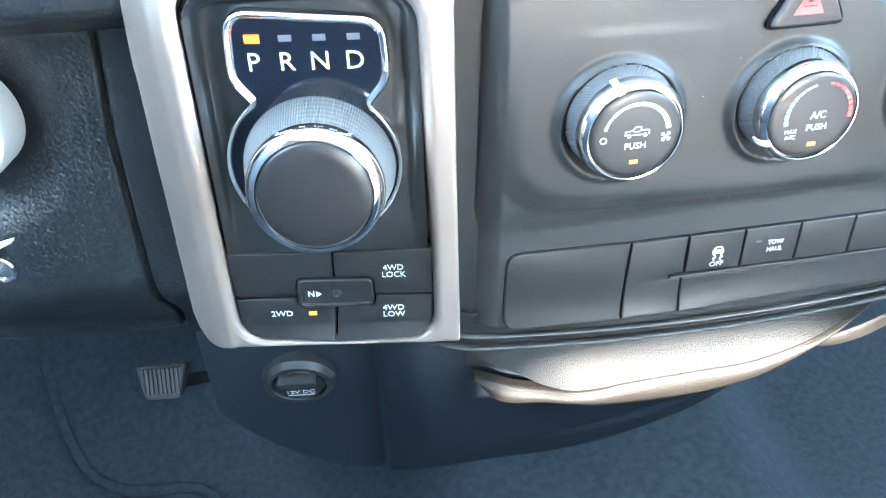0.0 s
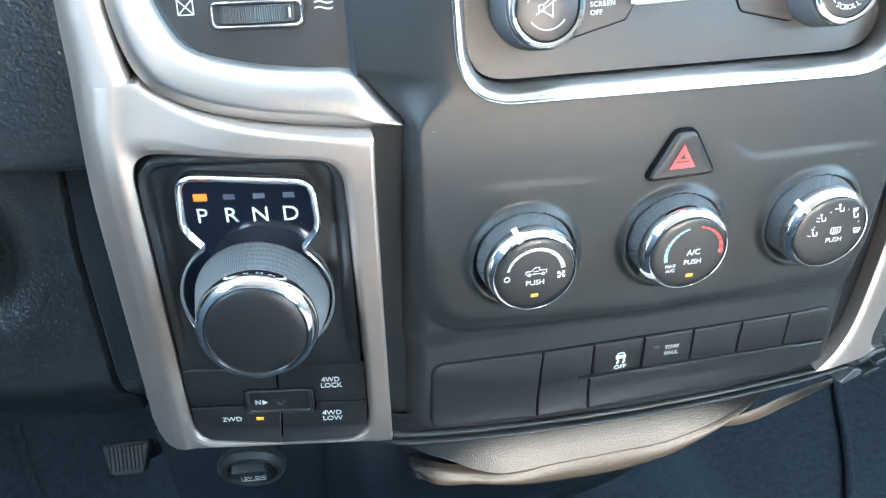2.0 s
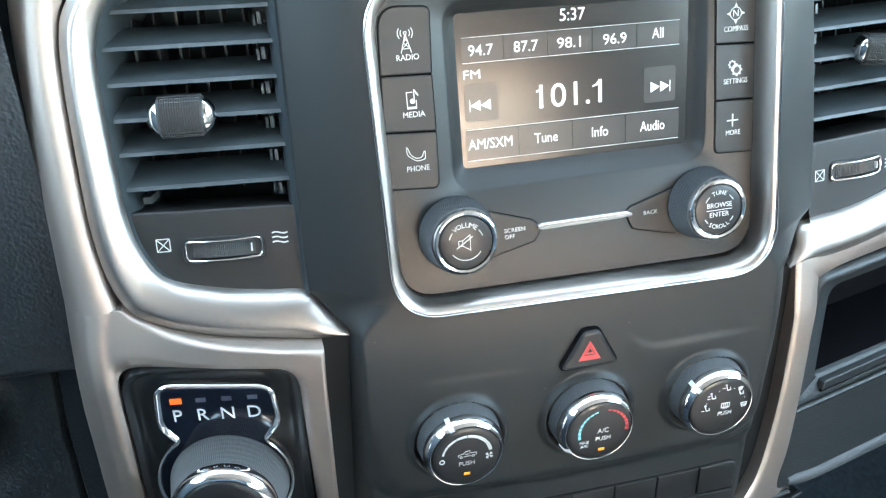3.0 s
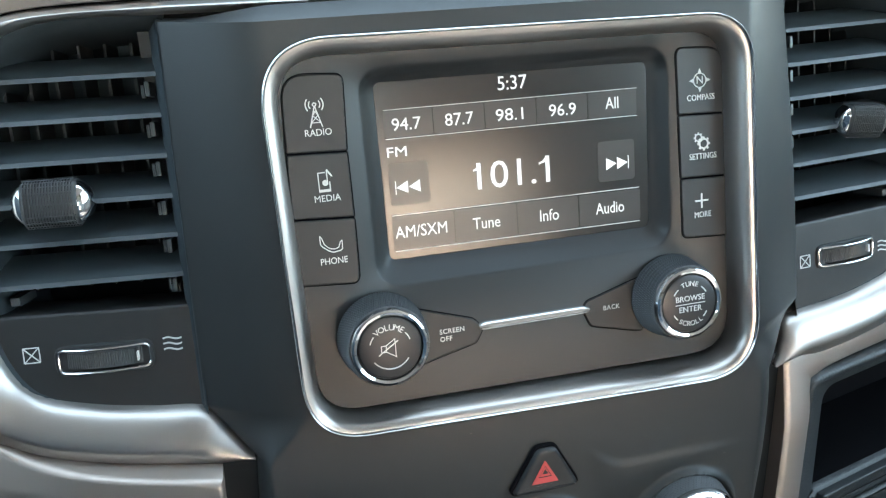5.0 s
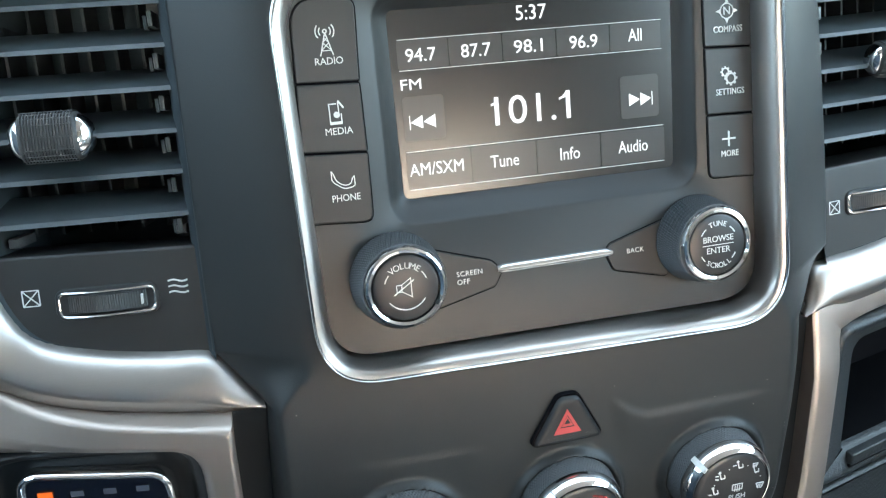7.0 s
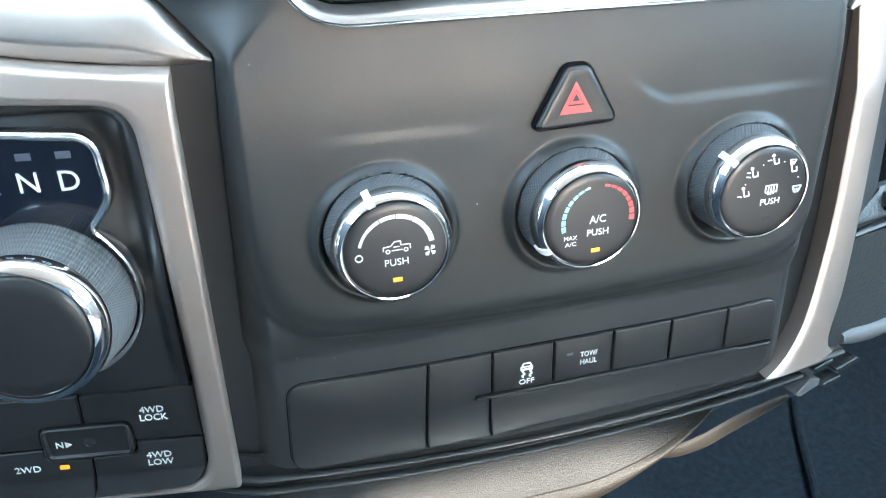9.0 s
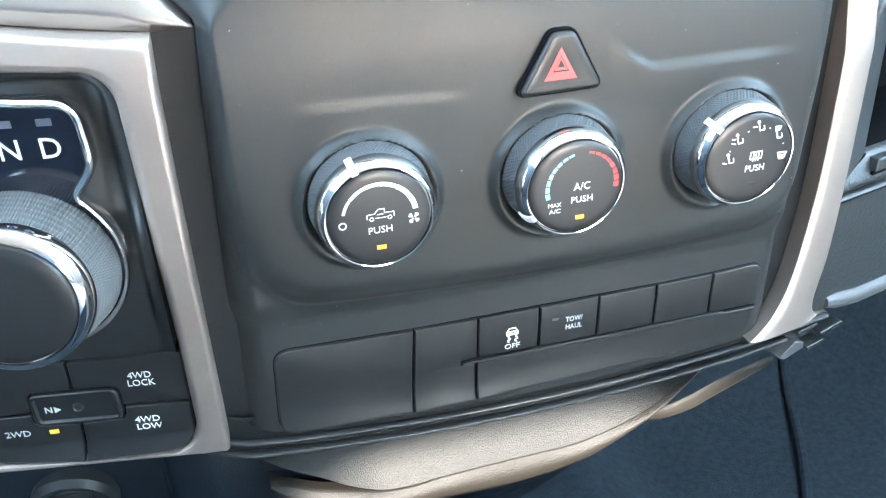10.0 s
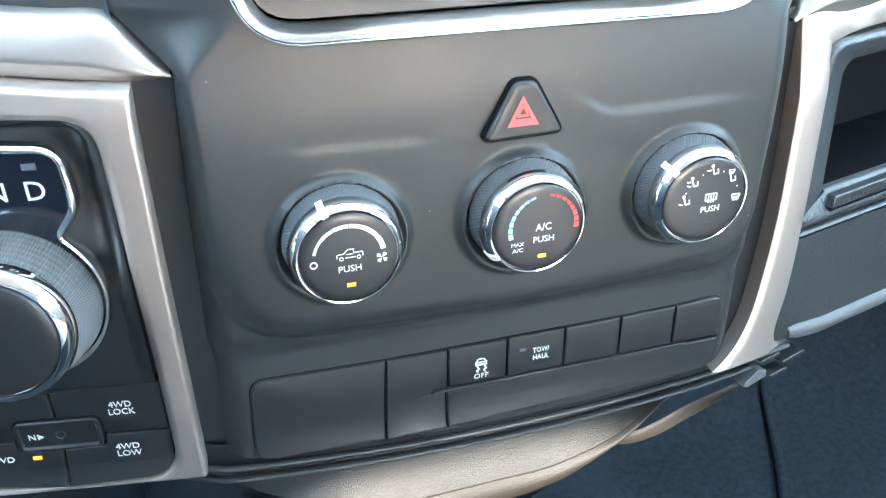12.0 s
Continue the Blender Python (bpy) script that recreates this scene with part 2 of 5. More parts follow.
def bar(a, b, w, h0=0.0, h1=0.0002):
    a, b = Vector(a), Vector(b)
    t = (b - a).normalized()
    q = Vector((-t.y, t.x)) * w / 2
    return slab([a + q, a - q, b - q, b + q], h0, h1)


def arc(r, a0, a1, w, h0=0.0, h1=0.0002, seg=16, cx=0.0, cy=0.0):
    o, i = [], []
    for k in range(seg + 1):
        a = radians(a0 + (a1 - a0) * k / seg)
        o.append((cx + (r + w / 2) * math.cos(a), cy + (r + w / 2) * math.sin(a)))
        i.append((cx + (r - w / 2) * math.cos(a), cy + (r - w / 2) * math.sin(a)))
    vs = [Vector((*p, hh)) for hh in (h0, h1) for p in o + i]
    n, m = seg + 1, 2 * (seg + 1)
    fs = []
    for k in range(seg):
        fs += [(k, k + 1, n + k + 1, n + k), (m + k, m + n + k, m + n + k + 1, m + k + 1), (k, m + k, m + k + 1, k + 1), (n + k, n + k + 1, m + n + k + 1, m + n + k)]
    fs += [(0, n, m + n, m), (seg, m + seg, m + n + seg, n + seg)]
    return vs, fs


def words(body, size, h1=0.0002, align="CENTER", spacing=1.0, width=None):
    """Built-in font lettering as a mesh in a local frame; size is the capital height."""
    cu = bpy.data.curves.new("text", "FONT")
    cu.body, cu.align_x, cu.align_y, cu.size = body, align, "CENTER", size / 0.69
    cu.space_character, cu.space_line = spacing, 0.9
    cu.extrude, cu.resolution_u = h1 / 2, 3
    ob = bpy.data.objects.new("text", cu)
    me = bpy.data.meshes.new_from_object(ob)
    vs, fs = [v.co.copy() for v in me.vertices], [tuple(p.vertices) for p in me.polygons]
    bpy.data.objects.remove(ob)
    bpy.data.meshes.remove(me)
    bpy.data.curves.remove(cu)
    if width:
        k = width / (max(v.x for v in vs) - min(v.x for v in vs))
        vs = [Vector((v.x * k, v.y, v.z)) for v in vs]
    return [v + Vector((0, 0, h1 / 2)) for v in vs], fs


def spline(pts, n):
    """n points evenly along a smooth curve through pts."""
    P = [Vector(p) for p in pts]
    P = [2 * P[0] - P[1], *P, 2 * P[-1] - P[-2]]
    fine = []
    for i in range(1, len(P) - 2):
        for k in range(24):
            t = k / 24
            a, b, c, d = P[i - 1], P[i], P[i + 1], P[i + 2]
            fine.append(0.5 * ((2 * b) + (c - a) * t + (2 * a - 5 * b + 4 * c - d) * t * t + (3 * b - a - 3 * c + d) * t ** 3))
    fine.append(P[-2])
    L = [0.0]
    for a, b in zip(fine, fine[1:]):
        L.append(L[-1] + (b - a).length)
    res, j = [], 0
    for k in range(n):
        g = L[-1] * k / (n - 1)
        while j < len(L) - 2 and L[j + 1] < g:
            j += 1
        f = (g - L[j]) / max(1e-12, L[j + 1] - L[j])
        res.append(fine[j].lerp(fine[j + 1], f))
    return res


def box_sdf(x, z, cx, cz, hx, hz, r):
    qx, qz = abs(x - cx) - hx + r, abs(z - cz) - hz + r
    return math.hypot(max(qx, 0), max(qz, 0)) + min(max(qx, qz), 0) - r


def cuboid(x0, x1, y0, y1, z0, z1):
    v = [Vector((x, y, z)) for x in (x0, x1) for y in (y0, y1) for z in (z0, z1)]
    return v, [(0, 1, 3, 2), (4, 6, 7, 5), (0, 4, 5, 1), (2, 3, 7, 6), (0, 2, 6, 4), (1, 5, 7, 3)]


# panels of the dash, as slopes through a point
RAD = surf((0, 0.0253, 0.598), 0.02, 0.19)
RING = surf((0, 0.0149, 0.598), 0.0, 0.19)
SCR = surf((0, 0.0382, 0.628), 0.0, 0.18)
HV = surf((0, 0.001, 0.5))
SHL = surf((-0.192, 0.0163, 0.5), -0.17, 0.0)
VL = surf((-0.15, 0.031, 0.58), -0.10, 0.24)
VR = surf((0.143, 0.039, 0.575), 0.12, 0.22)
RP = surf((0.14, 0.017, 0.42), 0.25, 0.05)


# ---- cab shell: floor, roof, unseen side and rear walls with openings that shape the light ----
def floor_z(x, y):
    hump = 0.085 * (1 - smooth((abs(x - 0.02) - 0.10) / 0.13))
    toe = 0.30 * smooth((y - 0.30) / 0.35)
    return max(hump, 0.0) + toe + 0.0015 * noise.noise((x * 30, y * 30, 0))


def grid_sheet(fx, nx, ny):
    vs = [fx(i / nx, j / ny) for j in range(ny + 1) for i in range(nx + 1)]
    fs = [(j * (nx + 1) + i, j * (nx + 1) + i + 1, (j + 1) * (nx + 1) + i + 1, (j + 1) * (nx + 1) + i) for j in range(ny) for i in range(nx)]
    return vs, fs


def carpet_point(u, v):
    x, y = -0.82 + 1.64 * u, -1.9 + 2.5 * v
    return Vector((x, y, floor_z(x, y)))


floor = part("floor", grid_sheet(carpet_point, 164, 250), CARPET, None)
tagged(floor, "charcoal carpet over the cab floor and tunnel", "floor", kind="structure")
tagged(part("ceiling", cuboid(-0.82, 0.82, -1.9, -0.20, 1.27, 1.30), ROOF, None), "grey cloth headliner of the cab", "ceiling", kind="structure")
tagged(part("wall_front", joined(cuboid(-0.82, 0.82, 0.60, 0.63, 0, 0.74)), DARK, None), "dark firewall behind the dashboard", "wall", kind="structure")


def wall_with_hole(axis, at, th, a0, a1, z0, z1, ha0, ha1, hz0, hz1):
    """A wall across x or y, with one opening."""
    pieces = [(a0, a1, z0, hz0), (a0, a1, hz1, z1), (a0, ha0, hz0, hz1), (ha1, a1, hz0, hz1)]
    if axis == "x":
        return joined(*[cuboid(at, at + th, p, q, r, s) for p, q, r, s in pieces])
    return joined(*[cuboid(p, q, at, at + th, r, s) for p, q, r, s in pieces])


# unseen walls; opening edges are set by where sun and sky reach the dash
REAR_TOP = 0.938
tagged(part("wall_west", wall_with_hole("x", -0.85, 0.03, -1.9, 0.63, 0, 1.30, -0.70, 0.50, 0.84, 1.24), DARKREFLECT, None), "unseen driver side wall, darkened for dim reflections, with a light opening", "wall", kind="structure")
tagged(part("wall_east", wall_with_hole("x", 0.82, 0.03, -1.9, 0.63, 0, 1.30, -1.25, 0.50, 0.68, 1.24), DOORSKIN, None), "unseen passenger side wall with an opening for sky light", "wall", kind="structure")
tagged(part("wall_south", wall_with_hole("y", -1.93, 0.03, -0.85, 0.85, 0, 1.30, -0.60, 0.65, 0.47, REAR_TOP), SEATWALL, None), "unseen cloth rear wall with an opening that crops the sun", "wall", kind="structure")


def prism(pts, y0, y1):
    """An upright outline of (x, z) points drawn out from y0 to y1."""
    return loft([[Vector((x, y, z)) for x, z in pts] for y in (y0, y1)], True, (True, True))


# added unseen blockers: they crop the sun patch and leave a screen glare slot
BLOCK_TOP, B0, B1 = 0.705, -0.80, -0.75
left_blocker = [(-0.80, 0.0), (-0.0180, 0.0), (-0.0180, 0.5700), (0.0, 0.5790), (0.055, 0.5800), (0.055, BLOCK_TOP), (-0.80, BLOCK_TOP)]
blockers = [cuboid(x0, x1, B0, B1, z0, z1) for x0, x1, z0, z1 in ((0.17, 0.29, 0, 0.400), (0.29, 0.50, 0, 0.535), (0.055, 0.27, 0.665, BLOCK_TOP), (0.055, 0.27, BLOCK_TOP, 0.79), (0.055, 0.14, 0.580, 0.588), (0.14, 0.27, 0.580, 0.625), (0.27, 0.50, 0.580, BLOCK_TOP), (0.50, 0.80, 0, BLOCK_TOP))]
tagged(part("wall_middle", joined(*blockers), SEATWALL, None), "added tan blocker behind the eye that shapes sun and screen glare", "wall", kind="structure")
tagged(part("wall_middle_left", prism(left_blocker, B0, B1), DARKREFLECT, None), "added dark blocker behind the eye that cuts the sun patch", "wall", kind="structure")
# added unseen low blocks: they stop low sun and tint what the dash reflects
tagged(part("wall_low", cuboid(0.03, 0.29, -0.75, -0.16, 0.0, 0.36), TANBOUNCE, None), "added unseen tan block that stops low sun and bounces light", "wall", kind="structure")
tagged(part("wall_low_right", cuboid(0.29, 0.80, -0.75, -0.16, 0.0, 0.36), BROWNREFLECT, None), "added unseen brown block that keeps reflections dark", "wall", kind="structure")
tagged(part("wall_low_left", joined(cuboid(-0.80, -0.14, -0.75, -0.52, 0.0, 0.41), prism([(-0.14, 0.0), (0.03, 0.0), (0.03, 0.3585), (-0.02, 0.3610), (-0.06, 0.3680), (-0.08, 0.3705), (-0.14, 0.3715)], -0.75, -0.16), cuboid(-0.0180, 0.17, B0, B1, 0.0, 0.400)), DARKREFLECT, None), "added unseen dark block that stops the sun below the lip", "wall", kind="structure")


# ---- upper dash and lower left dash ----
def dash_top_point(u, v):
    x = -0.80 + 1.6 * u
    if v < 0.35:
        t = v / 0.35
        y, z = 0.085 + 0.06 * t, 0.715 + 0.025 * math.sin(t * math.pi / 2)
    else:
        t = (v - 0.35) / 0.65
        y, z = 0.145 + 0.455 * t, 0.74 - 0.02 * t
    return Vector((x, y, z))


dash_top = thing("dash_top_pad", (0, 0.3, 0.72), "black grained dashboard top pad under the windscreen", "dashboard")
part("skin", grid_sheet(dash_top_point, 40, 24), LEATHER, dash_top)


def upper_left_point(u, v):
    """Dash side pad left of the silver surround: rolls down to a lip."""
    x = -0.56 + 0.328 * u
    z = 0.487 + 0.241 * v
    y = 0.055 + 0.05 * (0.25 - (v - 0.45) ** 2) * -0.35 + 0.10 * (1 - u) ** 2
    if v < 0.12:
        y += 0.05 * (1 - smooth(v / 0.12)) ** 2
        z = 0.487 + 0.241 * 0.12 * smooth(v / 0.12) ** 0.6
    y += 0.03 * smooth((v - 0.85) / 0.15)
    return Vector((x, y, z))


def dish(x, z, cx, cz, r0, r1):
    return smooth((r1 - math.hypot(x - cx, z - cz)) / (r1 - r0))


def lower_left_point(u, v):
    x = -0.56 + 0.340 * u
    z = 0.30 + 0.225 * v
    y = 0.092 + 0.06 * smooth((-0.34 - x) / 0.2) - 0.25 * (x + 0.25) * 0.3
    y += 0.05 * smooth((0.37 - z) / 0.07)
    y += 0.018 * dish(x, z, -0.334, 0.458, 0.030, 0.062)
    y += 0.006 * math.exp(-(((x + 0.2596 + 0.0036 * smooth((0.50 - z) / 0.06)) / 0.0012) ** 2))
    return Vector((x, y, z))


left_dash = thing("driver_dash_panel", (-0.4, 0.12, 0.3), "black grained dash panel beside the steering column", "dashboard")
part("upper_pad", grid_sheet(upper_left_point, 60, 60), LEATHER, left_dash)
part("lower_panel", grid_sheet(lower_left_point, 560, 100), LEATHER, left_dash, "black grained lower panel with a seam")
IGN = surf((-0.329, 0.1065, 0.456), -0.2, 0.0)
ignition = thing("ignition_switch", (-0.318, 0.1, 0.464), "silver ringed ignition switch in the black dash panel", "ignition switch")
part("ring", moved(lathe([(0.0275, -0.006), (0.0275, 0.010), (0.0262, 0.013), (0.0245, 0.0132), (0.0235, 0.011), (0.0235, 0.004)], 64), site(IGN, -0.329, 0.456)), STEEL, ignition, "bright silver ring")
part("barrel", moved(lathe([(0.0238, -0.005), (0.0238, 0.005), (0.020, 0.007), (0.004, 0.007)], 48), site(IGN, -0.329, 0.456)), SOFT_BLACK, ignition)
key = thing("key", (-0.318, 0.06, 0.405), "metal key hanging at the ignition switch", "key")
KEY = surf((-0.31, 0.068, 0.41), -0.2, 0.0)
part("blade", plate(rpoly([(-0.330, 0.404, 0.001), (-0.3085, 0.4145, 0.001), (-0.3075, 0.4165, 0.001), (-0.330, 0.409, 0.001)]), KEY, -0.001, 0.001, 0.0003), STEEL, key)
part("ring", moved(lathe([(0.006, -0.0008), (0.0068, 0), (0.006, 0.0008), (0.005, 0.0005), (0.005, -0.0005)], 32), site(KEY, -0.3185, 0.3995)), CHROME, key)


# ---- centre stack body ----
def stack_left(z):
    if z > 0.5555:
        return -0.129 + 0.016 * (z - 0.5555)
    if z > 0.537:
        return -0.112 - 0.017 * (z - 0.537) / 0.0185
    return -0.112 - 0.0085 * (0.537 - z) / 0.157


def stack_right(z):
    if z > 0.558:
        return 0.1330 - 0.0077 * ((z - 0.558) / 0.128) ** 1.6
    if z > 0.537:
        return 0.1095 + 0.0235 * (z - 0.537) / 0.021
    return 0.1095


KNOBS = ((-0.0659, 0.4779), (0.0004, 0.4779), (0.0649, 0.4787))


def stack_y(x, z):
    y = 0.001 + 0.19 * (math.log1p(math.exp((z - 0.5225) / 0.006)) * 0.006)
    y += 0.0030 * smooth((0.440 - z) / 0.014)
    # sides fall back to the vents and the silver panels
    up = smooth((z - 0.535) / 0.02)
    edge = stack_left(z) if x < 0 else stack_right(z)
    start = 0.090 * up + 0.1070 * (1 - up) if x < 0 else 0.094 * up + 0.0985 * (1 - up)
    depth = (0.0175 if x < 0 else 0.0235) * up + 0.010 * (1 - up)
    t = max(0.0, (abs(x) - start) / (abs(edge) - start)) if abs(edge) > start else 0.0
    y += depth * min(t, 1.0) ** (1.6 if x < 0 else 1.6 - 0.4 * up)
    # climate pad, proud with a soft edge at its sides and foot
    sd = box_sdf(x, z - 0.55 * (x - 0.004) ** 2, -0.002 if x < 0 else 0.0, 0.5150, 0.1085, 0.0825, 0.026)
    y += 0.0012 * smooth((sd + 0.0005) / 0.0030) * smooth((0.520 - z) / 0.05) + 0.0034 * smooth((sd + 0.0130) / 0.0130) ** 2 * smooth((0.500 - z) / 0.05)
    # creases that run out from the hazard switch over the outer knobs
    zc = 0.5100 + 0.0095 * max(0.0, (0.036 - x) / 0.0165) ** 1.5 if x > 0 else 0.5088 - 0.03 * (x + 0.04)
    ends = smooth((x - 0.017) / 0.010) * smooth((0.100 - x) / 0.03) if x > 0 else 0.45 * smooth((-x - 0.028) / 0.012) * smooth((x + 0.098) / 0.03)
    y -= 0.0011 * smooth((zc - z + 0.0022) / 0.0044) * smooth((z - zc + 0.022) / 0.02) * ends
    # collars and wells round the climate knobs
    for i, (cx, cz) in enumerate(KNOBS):
        r = math.hypot(x - cx, z - cz)
        if r < 0.045:
            q = math.hypot(x - cx - (0.0002, 0.0004, 0.0010)[i], z - cz + 0.0022)
            y -= 0.0034 * math.exp(-(((q - 0.0227) / 0.0018) ** 2))
            y += 0.002 * smooth((0.0208 - r) / 0.0022)
    # radio cavity, switch bank and hazard wells
    f = (z - 0.542) / 0.146
    xl, xr = -0.0920 - 0.0038 * f + 0.0010, 0.0975 - 0.0030 * f - 0.0010
    zb = 0.5432 - 0.0032 * (x + 0.092) / 0.19 + 0.0010
    y += 0.024 * smooth(-(box_sdf(x, z, (xl + xr) / 2, (zb + 0.6866) / 2, (xr - xl) / 2, (0.6866 - zb) / 2, 0.023)) / 0.0010)
    return y


def stack_point(u, v):
    zb = 0.3725 + 0.6 * ((-0.12 + 0.23 * u)) ** 2
    if v < 0.03:
        z, roll = zb, (0.03 - v) / 0.03
    elif v > 0.97:
        z, roll = 0.6935, (v - 0.97) / 0.03
    else:
        z, roll = zb + (0.6935 - zb) * (v - 0.03) / 0.94, 0.0
    x = stack_left(z) + (stack_right(z) - stack_left(z)) * u
    y = stack_y(x, z) + (0.03 * roll if v < 0.5 else 0.012 * roll)
    z += (0.004 * (1 - smooth((abs(x) - 0.085) / 0.035)) - 0.0035 * smooth((x - 0.07) / 0.05)) * roll if v > 0.5 else 0.0
    if u in (0.0, 1.0):
        y += 0.006
    return Vector((x, y, z))


stack = thing("centre_stack", (0, 0.05, 0.37), "satin black centre stack of the dashboard", "dashboard")
part("body", grid_sheet(stack_point, 300, 400), SOFT_BLACK, stack, angle=60)
part("backing", joined(cuboid(-0.135, 0.14, 0.075, 0.12, 0.36, 0.70)), DARK, stack)
# dark fillers between the silver panels and the stack
SEAM_L = surf((-0.118, 0.0150, 0.46), -0.1, 0.0)
part("filler", plate([(-0.131, 0.378), (-0.108, 0.378), (-0.106, 0.5355), (-0.128, 0.5355)], SEAM_L, -0.03, 0.0, 0.0004), INSERT, stack)
SEAM_R = surf((0.118, 0.0215, 0.46), 0.25, 0.05)
part("filler", plate([(0.092, 0.384), (0.122, 0.386), (0.130, 0.5335), (0.1040, 0.5335)], SEAM_R, -0.03, 0.0, 0.0004), INSERT, stack)

# ---- silver surround of the vents, one band round both and over the stack ----
IN_L = [(-0.1125, 0.5375), (-0.1215, 0.5475), (-0.1291, 0.5546), (-0.1459, 0.5562), (-0.1659, 0.5589), (-0.1848, 0.5642), (-0.1934, 0.5737), (-0.1985, 0.5900), (-0.2002, 0.6190), (-0.2007, 0.6474), (-0.1989, 0.6653), (-0.1924, 0.6793), (-0.1825, 0.6876), (-0.1707, 0.6929), (-0.1526, 0.6952), (-0.1257, 0.6950)]
OUT_L = [(-0.1120, 0.5345), (-0.1240, 0.5343), (-0.1423, 0.5362), (-0.1661, 0.5395), (-0.1868, 0.5445), (-0.2020, 0.5525), (-0.2106, 0.5662), (-0.2146, 0.5900), (-0.2150, 0.6202), (-0.2145, 0.6488), (-0.2130, 0.6668), (-0.2095, 0.6783), (-0.2004, 0.6883), (-0.1844, 0.6951), (-0.1662, 0.6985), (-0.1222, 0.6999)]


def mirror(p):
    x, z = p
    return (0.008 - x, z - 0.0028 - (0.695 - z) * 0.026)


def lean_y(x, z):
    """Shift panel surface, leaning back towards its top."""
    return sy(SHL, x, z) + 0.24 * 0.006 * math.log1p(math.exp((z - 0.528) / 0.006))


def left_base(x, z):
    w = smooth((z - 0.500) / 0.075) * smooth((-0.165 - x) / 0.040)
    return lean_y(x, z) * (1 - w) + sy(VL, x, z) * w


def dash_y(x, z):
    """Surface on which the vent surrounds lie."""
    if x < -0.2 and z < 0.575:
        return left_base(x, z)
    yl, yr = sy(VL, min(x, -0.125), z), sy(VR, max(x, 0.13), z)
    t = smooth((x + 0.125) / 0.255)
    return yl * (1 - t) + yr * t


IN_R = [(0.1200, 0.5300), (0.1245, 0.5395), (0.1288, 0.5472)] + [mirror(p) for p in IN_L[3:]]
OUT_R = [(0.1195, 0.5283), (0.1290, 0.5290)] + [mirror(p) for p in OUT_L[2:]]
IN_ALL = spline(IN_L, 90) + spline([(-0.1257, 0.6950), (0.0, 0.6938), mirror((-0.1257, 0.6950))], 40)[1:-1] + spline(IN_R[::-1], 90)
OUT_ALL = spline(OUT_L, 90) + spline([(-0.1222, 0.6999), (0.0, 0.6985), mirror((-0.1222, 0.6999))], 40)[1:-1] + spline(OUT_R[::-1], 90)


def band(inn, outer, prof):
    """Lofted band: prof lists (share from inner to outer, height)."""
    cs = []
    for t, hh in prof:
        c = []
        for a, b in zip(inn, outer):
            p = Vector(a).lerp(Vector(b), t)
            c.append(Vector((p.x, dash_y(p.x, p.y) - hh, p.y)))
        cs.append(c)
    return loft(cs, False)


trim = thing("silver_vent_surround", (0, 0.05, 0.54), "satin silver trim band round both air vents", "dashboard trim")
part("inner_band", band(IN_ALL, OUT_ALL, [(0.0, -0.03), (0.0, -0.004), (0.05, -0.0002), (0.12, 0.0016), (0.22, 0.0031), (0.36, 0.0045), (0.52, 0.0054), (0.66, 0.0057), (0.74, 0.0054), (0.77, 0.0049), (0.80, 0.0044), (0.97, 0.0026), (1.0, 0.0018), (1.0, -0.006)]), BRIGHT, trim, "bright satin silver inner band", angle=50)

SHELL_IN = [(-0.2100, 0.5556), (-0.2124, 0.5690), (-0.2150, 0.5900), (-0.2155, 0.6202), (-0.2150, 0.6488), (-0.2135, 0.6668), (-0.2100, 0.6786), (-0.2007, 0.6888), (-0.1846, 0.6956), (-0.1662, 0.6990), (-0.1400, 0.7002), (-0.1232, 0.7004)]
SHELL_OUT = [(-0.2365, 0.5556), (-0.2366, 0.5690), (-0.2368, 0.5900), (-0.2368, 0.6202), (-0.2362, 0.6500), (-0.2352, 0.6750), (-0.2320, 0.6980), (-0.2230, 0.7160), (-0.2050, 0.7300), (-0.1800, 0.7340), (-0.1500, 0.7345), (-0.1255, 0.7330)]
SHELL_PROF = [(0.0, -0.004), (0.02, 0.0012), (0.10, 0.0032), (0.30, 0.0042), (0.50, 0.0034), (0.68, -0.0002), (0.82, -0.0065), (0.92, -0.0140), (0.98, -0.0240), (1.0, -0.0450)]
for name, a, b in (("shell", SHELL_IN, SHELL_OUT), ("shell", [mirror(p) for p in SHELL_IN], [mirror(p) for p in SHELL_OUT])):
    part(name, band(spline(a, 80), spline(b, 80), SHELL_PROF), SILVER, trim, "satin silver rolled outer shell", angle=50)


def top_cap_point(u, v):
    x = -0.1240 + 0.2560 * u
    prof = [(0.0555, 0.697), (0.0550, 0.7015), (0.0570, 0.7100), (0.0600, 0.7170), (0.0640, 0.7215), (0.0720, 0.7245), (0.0900, 0.7260)]
    k = v * (len(prof) - 1)
    i = min(int(k), len(prof) - 2)
    f = k - i
    y = prof[i][0] * (1 - f) + prof[i + 1][0] * f
    z = prof[i][1] * (1 - f) + prof[i + 1][1] * f
    return Vector((x, y + 0.008 * u, z - 0.004 * u - 0.6 * (x * 0.2) ** 2))


cap = thing("stack_top_cap", (0, 0.07, 0.70), "blue-black satin cap over the centre stack", "dashboard trim")
part("shell", grid_sheet(top_cap_point, 40, 36), SOFT_BLACK, cap, angle=60)


def tray_curve(d, zz):
    return [Vector((x, y, zz)) for x, y in inset(rect(-0.100, 0.110, 0.074, 0.20, 0.012), d)]


part("tray_lip", loft([tray_curve(0, 0.7225), tray_curve(0, 0.7275), tray_curve(0.002, 0.7290), tray_curve(0.004, 0.7275), tray_curve(0.004, 0.7225)], True), SOFT_BLACK, cap)


